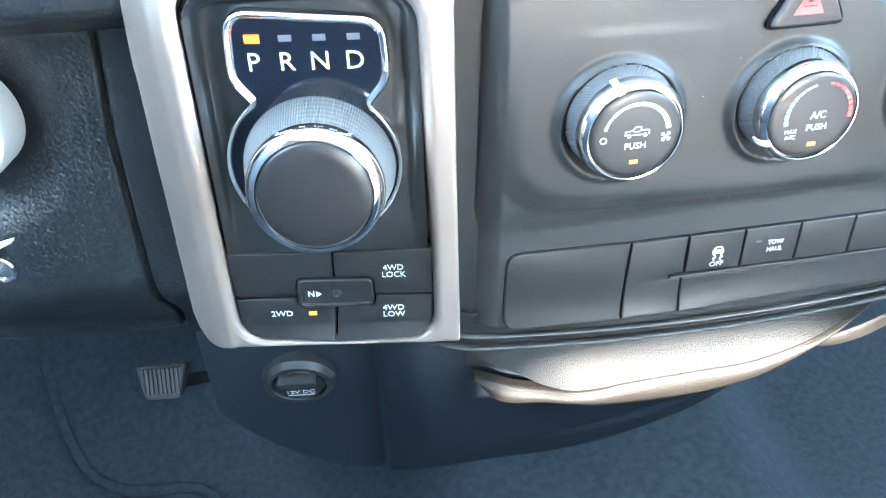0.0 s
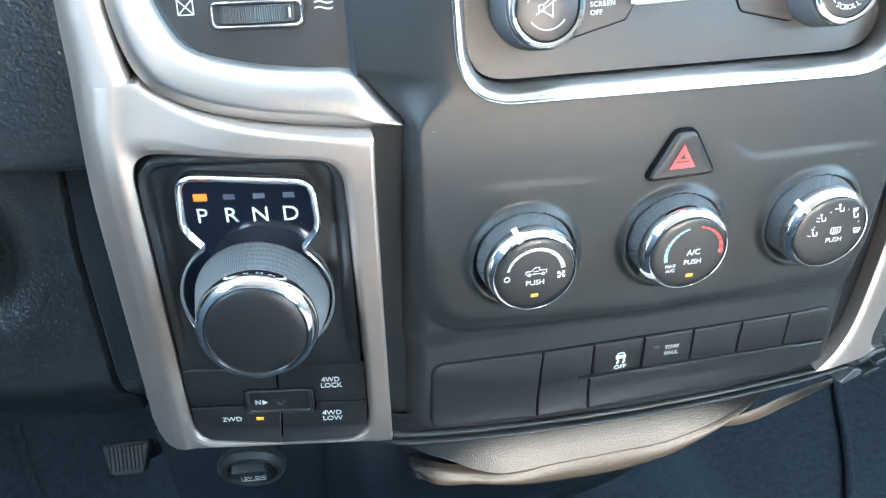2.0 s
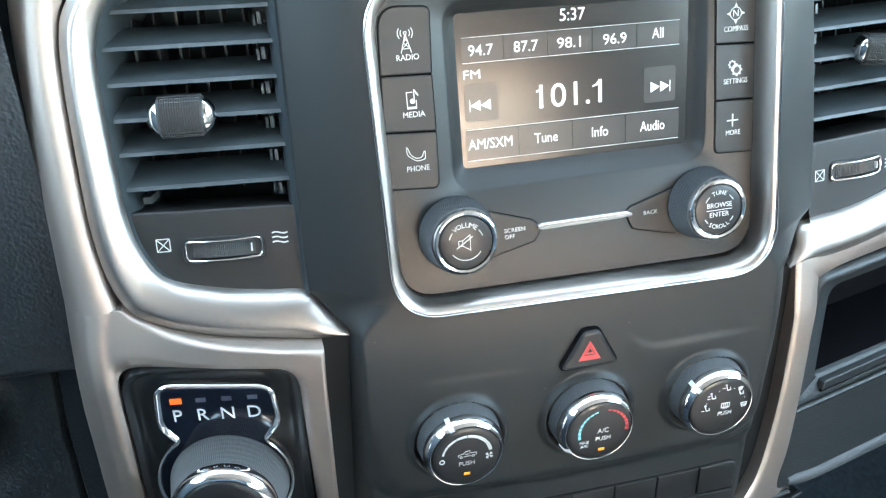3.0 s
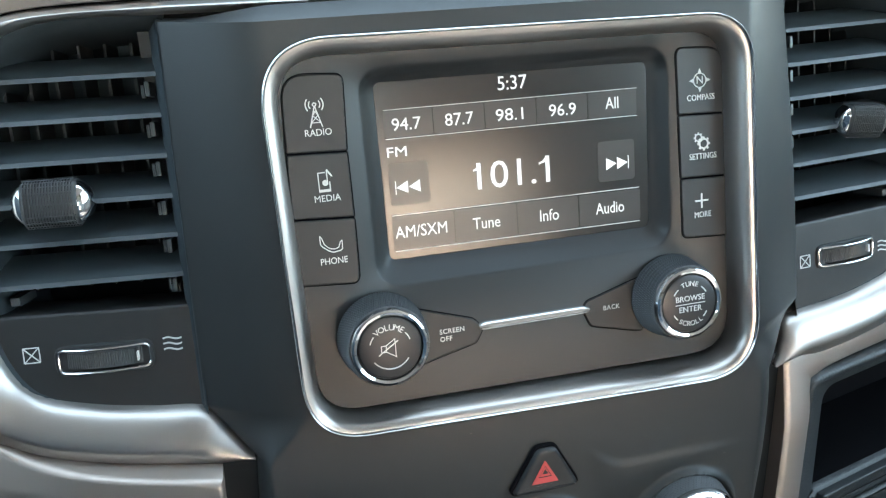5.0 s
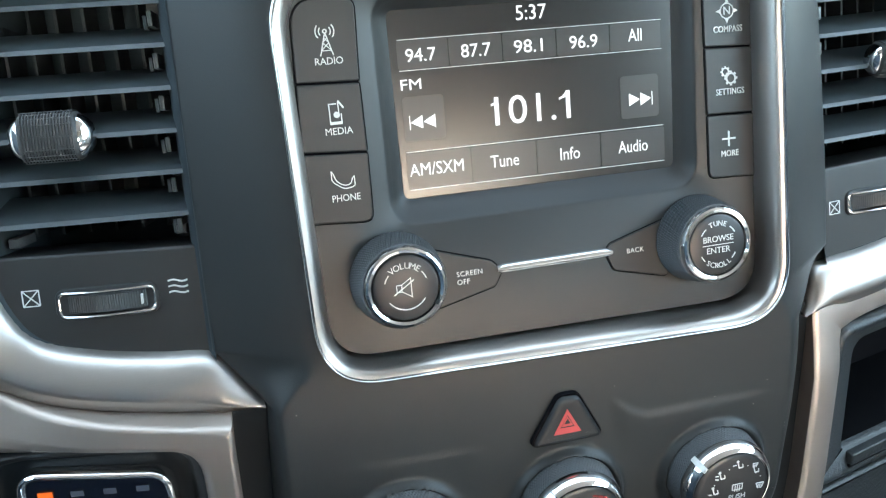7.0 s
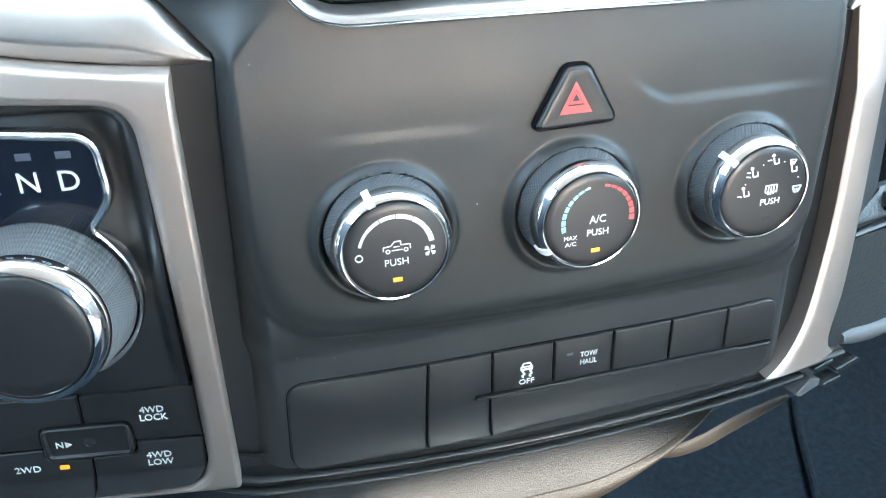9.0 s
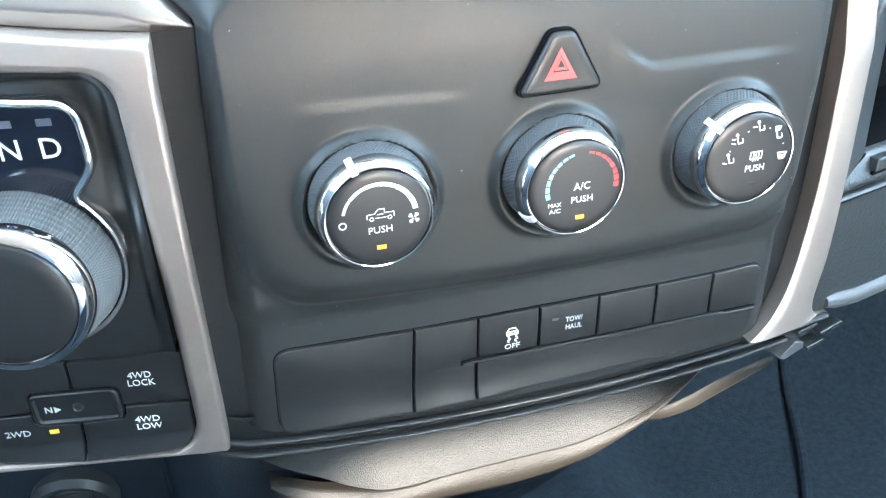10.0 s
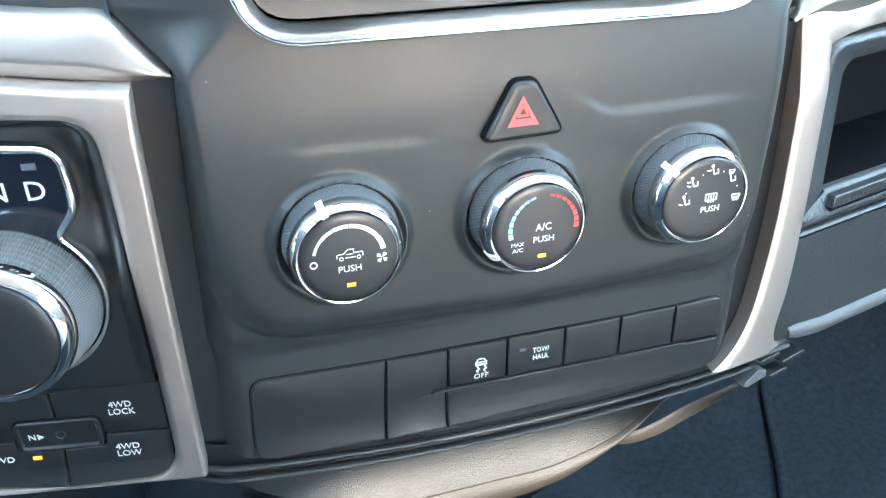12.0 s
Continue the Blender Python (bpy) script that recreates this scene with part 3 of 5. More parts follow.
# ---- air vents ----
def vent_set(s, flip, label):
    """One dash vent: liner, lower panel, blades, tab, thumb wheel and its two marks."""
    F = (lambda p: mirror(p)) if flip else (lambda p: p)
    name = "air_vent"
    c = F((-0.165, 0.56))
    vent = thing(name, (c[0], sy(s, *c), c[1]), label, "air vent", "dashboard air vents")
    far = -0.1165 if flip else -0.1285
    inner = [F(p) for p in spline(IN_L[2:], 60)] + [F((far, 0.69)), F((far - 0.0003, 0.62))]
    if flip:
        inner = inner[::-1]
    part("liner", loft([[on(s, x, z, hh) for x, z in inset(inner, d)] for d, hh in ((-0.002, 0.0), (0.001, -0.004), (0.003, -0.012), (0.004, -0.06))], True, (False, True)), VENTHAZE, vent, angle=60)
    bx = sorted((F((-0.206, 0.62))[0], F((far + 0.0045, 0.62))[0]))
    part("back", plate(rect(bx[0], bx[1], 0.552, 0.702, 0.004, 3), s, -0.066, -0.062, 0.001), VENTHAZE, vent)
    low = [F(p) for p in ((far - 0.0002, 0.5935), (-0.2010, 0.5950), (-0.2002, 0.5900), (-0.1950, 0.5735), (-0.1855, 0.5635), (-0.1659, 0.5580), (far - 0.0002, 0.5540))]
    low = low[::-1] if flip else low
    part("lower_panel", plate(rpoly([(x, z, 0.002) for x, z in low], 3), s, -0.03, -0.0035, 0.001), BUTTON, vent)
    # blades: thin, curved and dipping towards the cab
    w0, w1 = -0.199, far - 0.0005
    zs = [0.6752, 0.6610, 0.6468, 0.6325, 0.6185, 0.6040]
    for i, z in enumerate(zs):
        a, b = F((w0 + (0.006 if i == 0 else 0), z)), F((w1, z))
        x0, x1 = sorted((a[0], b[0]))
        zz = a[1]
        prof = [(-0.004, 0.0), (-0.0048, 0.0016), (-0.010, 0.0042), (-0.019, 0.0072), (-0.029, 0.0092), (-0.029, 0.0082), (-0.019, 0.0060), (-0.010, 0.0026), (-0.005, 0.0000)]
        cs = []
        for k in range(9):
            x = x0 + (x1 - x0) * k / 8
            cs.append([on(s, x, zz + dz, hh) for hh, dz in prof])
        part("blade", loft(cs, True, (True, True)), SLAT, vent)
    # upright vanes behind, and the link bar with its hooks
    for k in range(6):
        x = F((-0.192 + 0.0098 * k, 0.64))[0]
        part("vane", plate([(x - 0.0006, F((0, 0.598))[1]), (x + 0.0006, F((0, 0.598))[1]), (x + 0.0006, F((0, 0.690))[1]), (x - 0.0006, F((0, 0.690))[1])], s, -0.056, -0.036, 0.0002), DARK, vent)
    for z in zs:
        p = F((-0.1345, z - 0.004))
        part("hook", plate(rect(p[0] - 0.0009, p[0] + 0.0009, p[1] - 0.0026, p[1] + 0.0026, 0.0006, 3), s, -0.022, -0.010, 0.0004), SLAT, vent)
        part("link", plate(rect(p[0] - 0.0034, p[0] - 0.0020, p[1] - 0.0030, p[1] + 0.0018, 0.0004, 2), s, -0.024, -0.016, 0.0003), SLAT, vent)
    for px_ in (-0.1925, -0.1345):
        p = F((px_, 0.5985))
        part("pivot_block", plate(rect(p[0] - 0.0018, p[0] + 0.0018, p[1] - 0.0016, p[1] + 0.0016, 0.0004, 2), s, -0.030, -0.012, 0.0004), RUBBER, vent, "small grey pivot block")
    # tab on the middle blade
    tc = (0.1746, 0.6305) if flip else (-0.1704, 0.6340)
    m = site(s, *tc, -0.002) @ (pose(0, 0, 0, 16, -14, -7) @ Matrix.Scale(0.88, 4) if flip else pose(0, 0, 0))
    sq = lambda q: math.copysign(abs(q) ** 0.62, q)
    grip = lambda w, r, e: [Vector((w, r * sq(math.cos(t)), e * sq(math.sin(t)))) for t in [2 * math.pi * k / 32 for k in range(32)]]
    secs = [(-0.0096, 0.0072), (-0.0092, 0.0078), (-0.0084, 0.0082), (0.0084, 0.0082), (0.0092, 0.0078), (0.0096, 0.0072)]
    tab = part("tab", moved(loft([grip(w, r, r * 0.85) for w, r in secs], True, (True, True)), m), TABRUBBER, vent, "black textured rubber tab")
    for k in range(17):
        w = -0.008 + 0.001 * k
        part("rib", moved(loft([grip(w - 0.0002, 0.0088, 0.0076), grip(w + 0.0002, 0.0088, 0.0076)], True, (True, True)), m), TABRUBBER, tab)
    for k in range(9):
        t = radians(18 + 18 * k)
        yy, zz = 0.0087 * sq(math.cos(t)), 0.0077 * sq(math.sin(t))
        part("rib", moved(cuboid(-0.0088, 0.0088, yy - 0.0002, yy + 0.0002, zz - 0.0004, zz), m), TABRUBBER, tab)
    for sgn in (-1, 1):
        part("chrome_end", moved(loft([grip(sgn * (0.0092 + d), r, r * 0.8) for d, r in ((0, 0.0072), (0.0010, 0.0070), (0.0026, 0.0058), (0.0042, 0.0040), (0.0051, 0.0020), (0.0054, 0.0006))], True, (True, True)), m), CHROME, tab, "chrome end cap")
    # thumb wheel in its slot
    wc = (0.1667, 0.5712) if flip else (-0.1617, 0.5768)
    m = site(s, *wc, -0.0035)
    slot = part("wheel_slot", loft([[m @ Vector((x, y, hh)) for x, y in inset(rect(-0.0178, 0.0178, -0.0058, 0.0058, 0.004), d)] for d, hh in ((0, 0.0), (0.0004, 0.0009), (0.0014, 0.0010), (0.0020, -0.0002), (0.0022, -0.006))], True, (False, True)), DARK, vent)
    arcs = []
    for k in range(73):
        t = -1 + 2 * k / 72
        xx = 0.0152 * t
        bul = 0.0044 * (1 - t * t) + (0.00022 if k % 2 else 0)
        arcs.append([m @ Vector((xx, yy, bul - 0.0006 if abs(yy) < 0.003 else bul - 0.001)) for yy in (-0.0030, 0.0030)] + [m @ Vector((xx, 0.0030, -0.004)), m @ Vector((xx, -0.0030, -0.004))])
    wheel = part("thumb_wheel", loft(arcs, True, (True, True)), TABRUBBER, vent, "ribbed black thumb wheel", angle=20)
    hoop = []
    loop = rect(-0.0164, 0.0164, -0.0043, 0.0043, 0.0026, 5)
    fine = [tuple(Vector(a).lerp(Vector(b), k / 6)) for a, b in zip(loop, loop[1:] + loop[:1]) for k in range(6)]
    for (x0, y0), (x1, y1) in zip(fine, inset(fine, 0.001)):
        side = Vector((x1 - x0, y1 - y0, 0)).normalized()
        c = Vector((x0, y0, 0.0044 * (1 - (x0 / 0.0168) ** 2) + 0.0002))
        hoop.append([m @ (c + side * 0.0006 * math.cos(q) + Vector((0, 0, 0.0006 * math.sin(q)))) for q in [2 * math.pi * j / 8 for j in range(8)]])
    part("chrome_frame", loft(hoop + hoop[:1], True), LIP, wheel, "thin chrome frame")
    part("pointer", moved(slab([(0.0118, -0.0017), (0.0124, -0.0017), (0.0124, 0.0017), (0.0118, 0.0017)], 0.0008, 0.0026), m), WHITE_INK, wheel)
    # closed mark and flow mark
    p = F((-0.1871, 0.5802)) if not flip else (0.1430, 0.5706)
    m = site(s, *p, -0.0034)
    part("closed_mark", moved(joined(*[bar(a, b, 0.0004) for a, b in (((-0.0028, -0.0028), (0.0028, -0.0028)), ((0.0028, -0.0028), (0.0028, 0.0028)), ((0.0028, 0.0028), (-0.0028, 0.0028)), ((-0.0028, 0.0028), (-0.0028, -0.0028)), ((-0.0028, -0.0028), (0.0028, 0.0028)), ((-0.0028, 0.0028), (0.0028, -0.0028)))]), m), WHITE_INK, vent, "white crossed box mark")
    p = F((-0.1371, 0.5797)) if not flip else (0.1900, 0.5704)
    m = site(s, *p, -0.0034)
    waves = []
    for r in (-0.0021, 0.0, 0.0021):
        pts = [(-0.0034 + 0.0068 * k / 12, r + 0.0004 * math.sin(k / 12 * 2 * math.pi)) for k in range(13)]
        waves += [bar(a, b, 0.0006) for a, b in zip(pts, pts[1:])]
    part("flow_mark", moved(joined(*waves), m), WHITE_INK, vent, "white wavy air flow mark")
    return vent


vent_set(VL, False, "black louvred air vent with chrome tipped tab, driver side")
vent_set(VR, True, "black louvred air vent with chrome tipped tab, passenger side")


# ---- radio in its bright surround ----
ring_outline = rpoly([(-0.0920, 0.5432, 0.024), (0.0975, 0.5400, 0.026), (0.0945, 0.6868, 0.022), (-0.0958, 0.6880, 0.026)], 14)
surround = thing("radio_surround", (0, 0.01, 0.54), "bright satin silver frame round the radio", "dashboard trim")
ring_line = lambda prof: loft([[on(RING, x, z, hh) for x, z in inset(ring_outline, d)] for d, hh in prof], True)
part("lip", ring_line(((0.0, -0.004), (0.0, 0.0006), (0.0002, 0.0014), (0.0007, 0.0018), (0.0012, 0.0014), (0.0014, 0.0006), (0.0014, -0.004))), LIP, surround, "thin polished lip", angle=40)
part("band", ring_line(((0.0013, -0.002), (0.0014, 0.0005), (0.0028, 0.0002), (0.0042, -0.0010), (0.0055, -0.0034), (0.0063, -0.0070), (0.0067, -0.0110), (0.0068, -0.016))), BRIGHT, surround, "satin silver sloping band", angle=40)

radio = thing("car_radio", (0, 0.03, 0.545), "black touchscreen car radio with two rotary knobs", "car radio")
fascia_outline = inset(ring_outline, 0.0062)
screen_outline = rpoly([(-0.0525, 0.6008, 0.003), (0.0574, 0.6010, 0.003), (0.0576, 0.6672, 0.003), (-0.0530, 0.6676, 0.003)], 14)


def ring_of(outline, n=120):
    """The outline resampled by angle round the screen's middle."""
    cx, cz = 0.0022, 0.6342
    res = []
    m = len(outline)
    for k in range(n):
        a = 2 * math.pi * k / n
        d = Vector((math.cos(a), math.sin(a)))
        best = None
        for i in range(m):
            p, q = Vector(outline[i]) - Vector((cx, cz)), Vector(outline[(i + 1) % m]) - Vector((cx, cz))
            e = q - p
            den = d.x * e.y - d.y * e.x
            if abs(den) < 1e-12:
                continue
            t = (p.x * e.y - p.y * e.x) / den
            f = (p.x * d.y - p.y * d.x) / den
            if t > 0 and -1e-6 <= f <= 1 + 1e-6 and (best is None or t > best):
                best = t
        res.append((cx + d.x * best, cz + d.y * best))
    return res


N = 200
r_out, r_scr = ring_of(fascia_outline, N), ring_of(screen_outline, N)
well = ring_of(inset(screen_outline, -0.0075), N)
mid = ring_of(inset(screen_outline, -0.0045), N)
near = ring_of(inset(screen_outline, -0.0015), N)
part("fascia", loft([
    [on(RAD, x, z, -0.012) for x, z in r_out],
    [on(RAD, x, z, 0.0) for x, z in r_out],
    [on(RAD, x, z, 0.0) for x, z in well],
    [on(RAD, x, z, -0.0010) for x, z in ring_of(inset(screen_outline, -0.0062), N)],
    [on(RAD, x, z, -0.0035) for x, z in mid],
    [on(SCR, x, z, 0.0012) for x, z in near],
    [on(SCR, x, z, 0.0002) for x, z in r_scr]], True), FASCIA, radio, angle=60)
screen = part("screen", plate(screen_outline, SCR, -0.004, 0.0003, 0.0002), GLASS, radio, "lit grey touchscreen")


def on_screen(name, geo, x, z, mat=LIT, h=0.0004, parent=screen):
    return part(name, moved(geo, site(SCR, x, z, h)), mat, parent)


for x0, x1 in ((-0.0503, -0.0314), (-0.0310, -0.0109), (-0.0105, 0.0102), (0.0106, 0.0317), (0.0321, 0.0530)):
    part("tile", plate(rect(x0, x1, 0.6470, 0.6570, 0.001, 3), SCR, 0.0, 0.0006, 0.00003), TILE, screen)
for x0, x1 in ((-0.0503, -0.0259), (-0.0255, -0.0001), (0.0003, 0.0262), (0.0266, 0.0535)):
    part("tile", plate(rect(x0, x1, 0.6045, 0.6172, 0.001, 3), SCR, 0.0, 0.0006, 0.00003), TILE, screen)
for x0, x1 in ((-0.0500, -0.0345), (0.0355, 0.0515)):
    part("tile", plate(rect(x0, x1, 0.6215, 0.6375, 0.0015, 3), SCR, 0.0, 0.0006, 0.00003), TILE, screen)
for z in (0.6573, 0.6466, 0.6178, 0.6040):
    part("line", plate([(-0.0500, z - 0.00011), (0.0532, z - 0.00011), (0.0532, z + 0.00011), (-0.0500, z + 0.00011)], SCR, 0.0, 0.00075, 0.00005), LIT_DIM, screen)
for body, x, z, size, w in (("5:37", 0.0009, 0.6632, 0.0052, 0.0118), ("94.7", -0.0417, 0.6515, 0.0046, 0.0112), ("87.7", -0.0210, 0.6515, 0.0046, 0.0112), ("98.1", -0.0001, 0.6514, 0.0046, 0.0112), ("96.9", 0.0212, 0.6513, 0.0046, 0.0112), ("All", 0.0424, 0.6521, 0.0046, 0.0056), ("FM", -0.0462, 0.6415, 0.0038, 0.0076), ("101.1", -0.0004, 0.6287, 0.0105, 0.0300), ("AM/SXM", -0.0390, 0.6110, 0.0046, 0.0206), ("Tune", -0.0127, 0.6108, 0.0046, 0.0112), ("Info", 0.0135, 0.6107, 0.0046, 0.0080), ("Audio", 0.0400, 0.6107, 0.0046, 0.0124)):
    geo = words(body, size, 0.0001, width=w)
    if body == "101.1":
        stems = [-0.0138, 0.0132]
        geo = joined(geo, *[slab([(q - 0.0026, 0.0026), (q - 0.0026, 0.0034), (q - 0.0010, 0.0040), (q, 0.0052), (q, 0.0034)], 0, 0.0001) for q in stems])
    on_screen("lettering", geo, x, z, h=0.0008)
tri = lambda x, w, hh: slab([(x, -hh), (x, hh), (x + w, 0)], 0, 0.0001)
on_screen("skip_icon", joined(tri(-0.0004, -0.0045, 0.0024), tri(0.0044, -0.0045, 0.0024), bar((-0.0052, -0.0026), (-0.0052, 0.0026), 0.0003)), -0.0426, 0.6283, h=0.0008)
on_screen("skip_icon", joined(tri(-0.0044, 0.0045, 0.0024), tri(0.0004, 0.0045, 0.0024), bar((0.0053, -0.0026), (0.0053, 0.0026), 0.0003)), 0.0433, 0.6285, h=0.0008)

# side buttons, each with its mark and word
BTN_H = 0.0007


def circle_bar(r, w, cx=0.0, cy=0.0):
    return arc(r, 0, 360, w, cx=cx, cy=cy, seg=24)


def icon_radio():
    g = [bar((-0.0022, -0.0045), (0, 0.0032), 0.0004), bar((0.0022, -0.0045), (0, 0.0032), 0.0004), bar((-0.0017, -0.0028), (0.0017, -0.0028), 0.0003), bar((-0.0017, -0.0028), (0.001, -0.0002), 0.0003), bar((0.0017, -0.0028), (-0.001, -0.0002), 0.0003), bar((-0.001, -0.0002), (0.0006, 0.0016), 0.0003), bar((0.001, -0.0002), (-0.0006, 0.0016), 0.0003), arc(0.0006, 0, 360, 0.0004, cy=0.0036)]
    for r in (0.0020, 0.0032):
        g += [arc(r, -40, 40, 0.0004, cy=0.0036, seg=8), arc(r, 140, 220, 0.0004, cy=0.0036, seg=8)]
    return joined(*g)


def icon_media():
    g = [bar((-0.0022, -0.0038), (-0.0022, 0.0032), 0.0004), bar((0.0018, -0.0038), (0.0018, -0.0002), 0.0004), bar((-0.0024, 0.0032), (0.0004, 0.0032), 0.0004), bar((-0.0022, -0.0034), (0.0018, -0.0034), 0.0010), arc(0.0006, 0, 360, 0.0010, cx=0.0002, cy=-0.0006), bar((0.0010, -0.0006), (0.0010, 0.0042), 0.0004), bar((0.0010, 0.0042), (0.0028, 0.0016), 0.0006)]
    return joined(*g)


def icon_phone():
    """A handset drawn in outline, mouthpiece down to the right."""
    top, low = [], []
    for k in range(13):
        t = -1 + 2 * k / 12
        fat = 0.0009 + 0.0007 * smooth((abs(t) - 0.55) / 0.25)
        cx, cy = 0.0040 * t, -0.0016 + 0.0026 * t * t - 0.0012 * t
        top.append((cx, cy + fat * (1.15 if abs(t) > 0.7 else 0.5)))
        low.append((cx, cy - fat * 0.8))
    loop = top + low[::-1]
    return joined(*[bar(a, b, 0.00035) for a, b in zip(loop, loop[1:] + loop[:1])])


def icon_compass():
    g = [circle_bar(0.0028, 0.0004), words("N", 0.0030, 0.0002)]
    for a in range(4):
        c, s_ = math.cos(a * math.pi / 2), math.sin(a * math.pi / 2)
        g.append(slab([(0.0048 * c, 0.0048 * s_), (0.0030 * c - 0.0008 * s_, 0.0030 * s_ + 0.0008 * c), (0.0030 * c + 0.0008 * s_, 0.0030 * s_ - 0.0008 * c)], 0, 0.0002))
    return joined(*g)


def gear(cx, cy, r):
    g = [circle_bar(r, r * 0.35, cx, cy)]
    for k in range(8):
        a = k * math.pi / 4
        g.append(bar((cx + r * math.cos(a), cy + r * math.sin(a)), (cx + r * 1.5 * math.cos(a), cy + r * 1.5 * math.sin(a)), r * 0.45))
    return joined(*g)


def icon_more():
    return joined(bar((-0.0030, 0), (0.0030, 0), 0.0007), bar((0, -0.0030), (0, 0.0030), 0.0007))


def side_button(corners, word, icon, ix, iz, wz, ww):
    b = part("button", plate(rpoly(corners, 6), RAD, -0.004, BTN_H, 0.0004), BUTTON, radio, "flat black button")
    grow = inset(rpoly(corners, 6), -0.0005)
    part("gap", plate(grow, RAD, -0.006, 0.0001, 0.00003), GAP_SHADE, b)
    part("icon", moved(icon, site(RAD, ix, iz, BTN_H)), WHITE_INK, b)
    part("lettering", moved(words(word, 0.0024, width=ww), site(RAD, ix + 0.0004, wz, BTN_H)), WHITE_INK, b)


side_button([(-0.0876, 0.6472, 0.0008), (-0.0660, 0.6464, 0.0008), (-0.0650, 0.6730, 0.003), (-0.0868, 0.6745, 0.009)], "RADIO", icon_radio(), -0.0760, 0.6598, 0.6535, 0.0096)
side_button([(-0.0882, 0.6238, 0.0008), (-0.0657, 0.6224, 0.0008), (-0.0660, 0.6456, 0.0008), (-0.0876, 0.6464, 0.0008)], "MEDIA", icon_media(), -0.0752, 0.6362, 0.6300, 0.0096)
side_button([(-0.0886, 0.5992, 0.0008), (-0.0660, 0.5976, 0.003), (-0.0657, 0.6216, 0.0008), (-0.0882, 0.6230, 0.0008)], "PHONE", icon_phone(), -0.0752, 0.6127, 0.6070, 0.0100)
side_button([(0.0685, 0.6468, 0.0008), (0.0904, 0.6460, 0.0008), (0.0894, 0.6715, 0.010), (0.0678, 0.6722, 0.003)], "COMPASS", icon_compass(), 0.0781, 0.6592, 0.6525, 0.0124)
side_button([(0.0691, 0.6214, 0.0008), (0.0910, 0.6208, 0.0008), (0.0904, 0.6452, 0.0008), (0.0685, 0.6460, 0.0008)], "SETTINGS", joined(gear(0.0008, -0.0010, 0.0019), gear(-0.0016, 0.0016, 0.0014)), 0.0787, 0.6352, 0.6292, 0.0124)
side_button([(0.0695, 0.5968, 0.003), (0.0914, 0.5958, 0.0008), (0.0910, 0.6200, 0.0008), (0.0691, 0.6206, 0.0008)], "MORE", icon_more(), 0.0782, 0.6113, 0.6055, 0.0076)

# lower row: wedge buttons and chrome strip
for corners, word, x, z, al in (([(-0.0500, 0.5610, 0.002), (-0.0225, 0.5672, 0.002), (-0.0192, 0.5727, 0.002), (-0.0232, 0.5770, 0.003), (-0.0500, 0.5855, 0.002)], "SCREEN\nOFF", -0.0372, 0.5722, "LEFT"), ([(0.0500, 0.5605, 0.002), (0.0500, 0.5835, 0.002), (0.0246, 0.5765, 0.003), (0.0236, 0.5728, 0.002), (0.0266, 0.5662, 0.003)], "BACK", 0.0359, 0.5728, "CENTER")):
    b = part("button", plate(rpoly(corners, 5), RAD, -0.004, BTN_H, 0.0004), BUTTON, radio, "flat black wedge button")
    part("gap", plate(inset(rpoly(corners, 5), -0.0005), RAD, -0.006, 0.0001, 0.00003), GAP_SHADE, b)
    lines = word.split("\n")
    for i, line in enumerate(lines):
        dz = 0.0015 * (len(lines) - 1) - 0.0030 * i
        part("lettering", moved(words(line, 0.0019, align=al, spacing=1.08), site(RAD, x, z + dz, BTN_H)), WHITE_INK, b)
strip = []
for k in range(21):
    x = -0.0214 + 0.0468 * k / 20
    zz, e = 0.5737, 0.0020 * min(1, 4 * (0.15 + min(k, 20 - k) / 10))
    strip.append([on(RAD, x, zz + e * math.cos(q), 0.0004 + 0.0026 * math.sin(q)) for q in [2 * math.pi * j / 12 for j in range(12)]])
part("chrome_strip", loft(strip, True, (True, True)), CHROME, radio, "slim chrome strip")


def knurled(r0, r1, h0, h1, rows, depth):
    """Grip with alternating small teeth between two heights."""
    prof = [(r0 + (r1 - r0) * k / rows, h0 + (h1 - h0) * k / rows) for k in range(rows + 1)]
    return prof, {k: depth for k in range(0, rows + 1)}


def radio_knob(x, z, name, label):
    k = part(name, moved(lathe([(0.0168, -0.002), (0.0170, 0.0)], 48), site(RAD, x, z)), DARK, radio, label)
    prof, fl = knurled(0.0176, 0.0157, 0.001, 0.0144, 14, 0.0005)
    grip = [(0.0160, 0.0)] + prof + [(0.0150, 0.0150)]
    m = site(RAD, x, z)
    part("grip", moved(lathe(grip, 220, {a + 1: d for a, d in fl.items()}, 0.8), m), RUBBER, k, "ribbed black rubber grip", angle=12)
    part("chrome_ring", moved(lathe([(0.0146, 0.0140), (0.0147, 0.0158), (0.0142, 0.0170), (0.0134, 0.0174), (0.0124, 0.0170), (0.0120, 0.0158)], 72), m), CHROME, k, "chrome ring")
    part("cap", moved(lathe([(0.0120, 0.0140), (0.0120, 0.0160), (0.0116, 0.0167), (0.0105, 0.0170), (0.004, 0.0172)], 64), m), KNOB_FACE, k, "black push cap")
    return k, site(RAD, x, z, 0.01725)


def curved_words(body, r, mid_deg, size, gap_deg, inward=False):
    """Letters set one by one along an arc."""
    gs, n = [], len(body)
    for i, ch in enumerate(body):
        a = mid_deg + (gap_deg if inward else -gap_deg) * (i - (n - 1) / 2)
        g = words(ch, size, 0.0002)
        m = pose(r * math.cos(radians(a)), r * math.sin(radians(a)), 0, 0, 0, a + 90 if inward else a - 90)
        gs.append(moved(g, m))
    return joined(*gs)


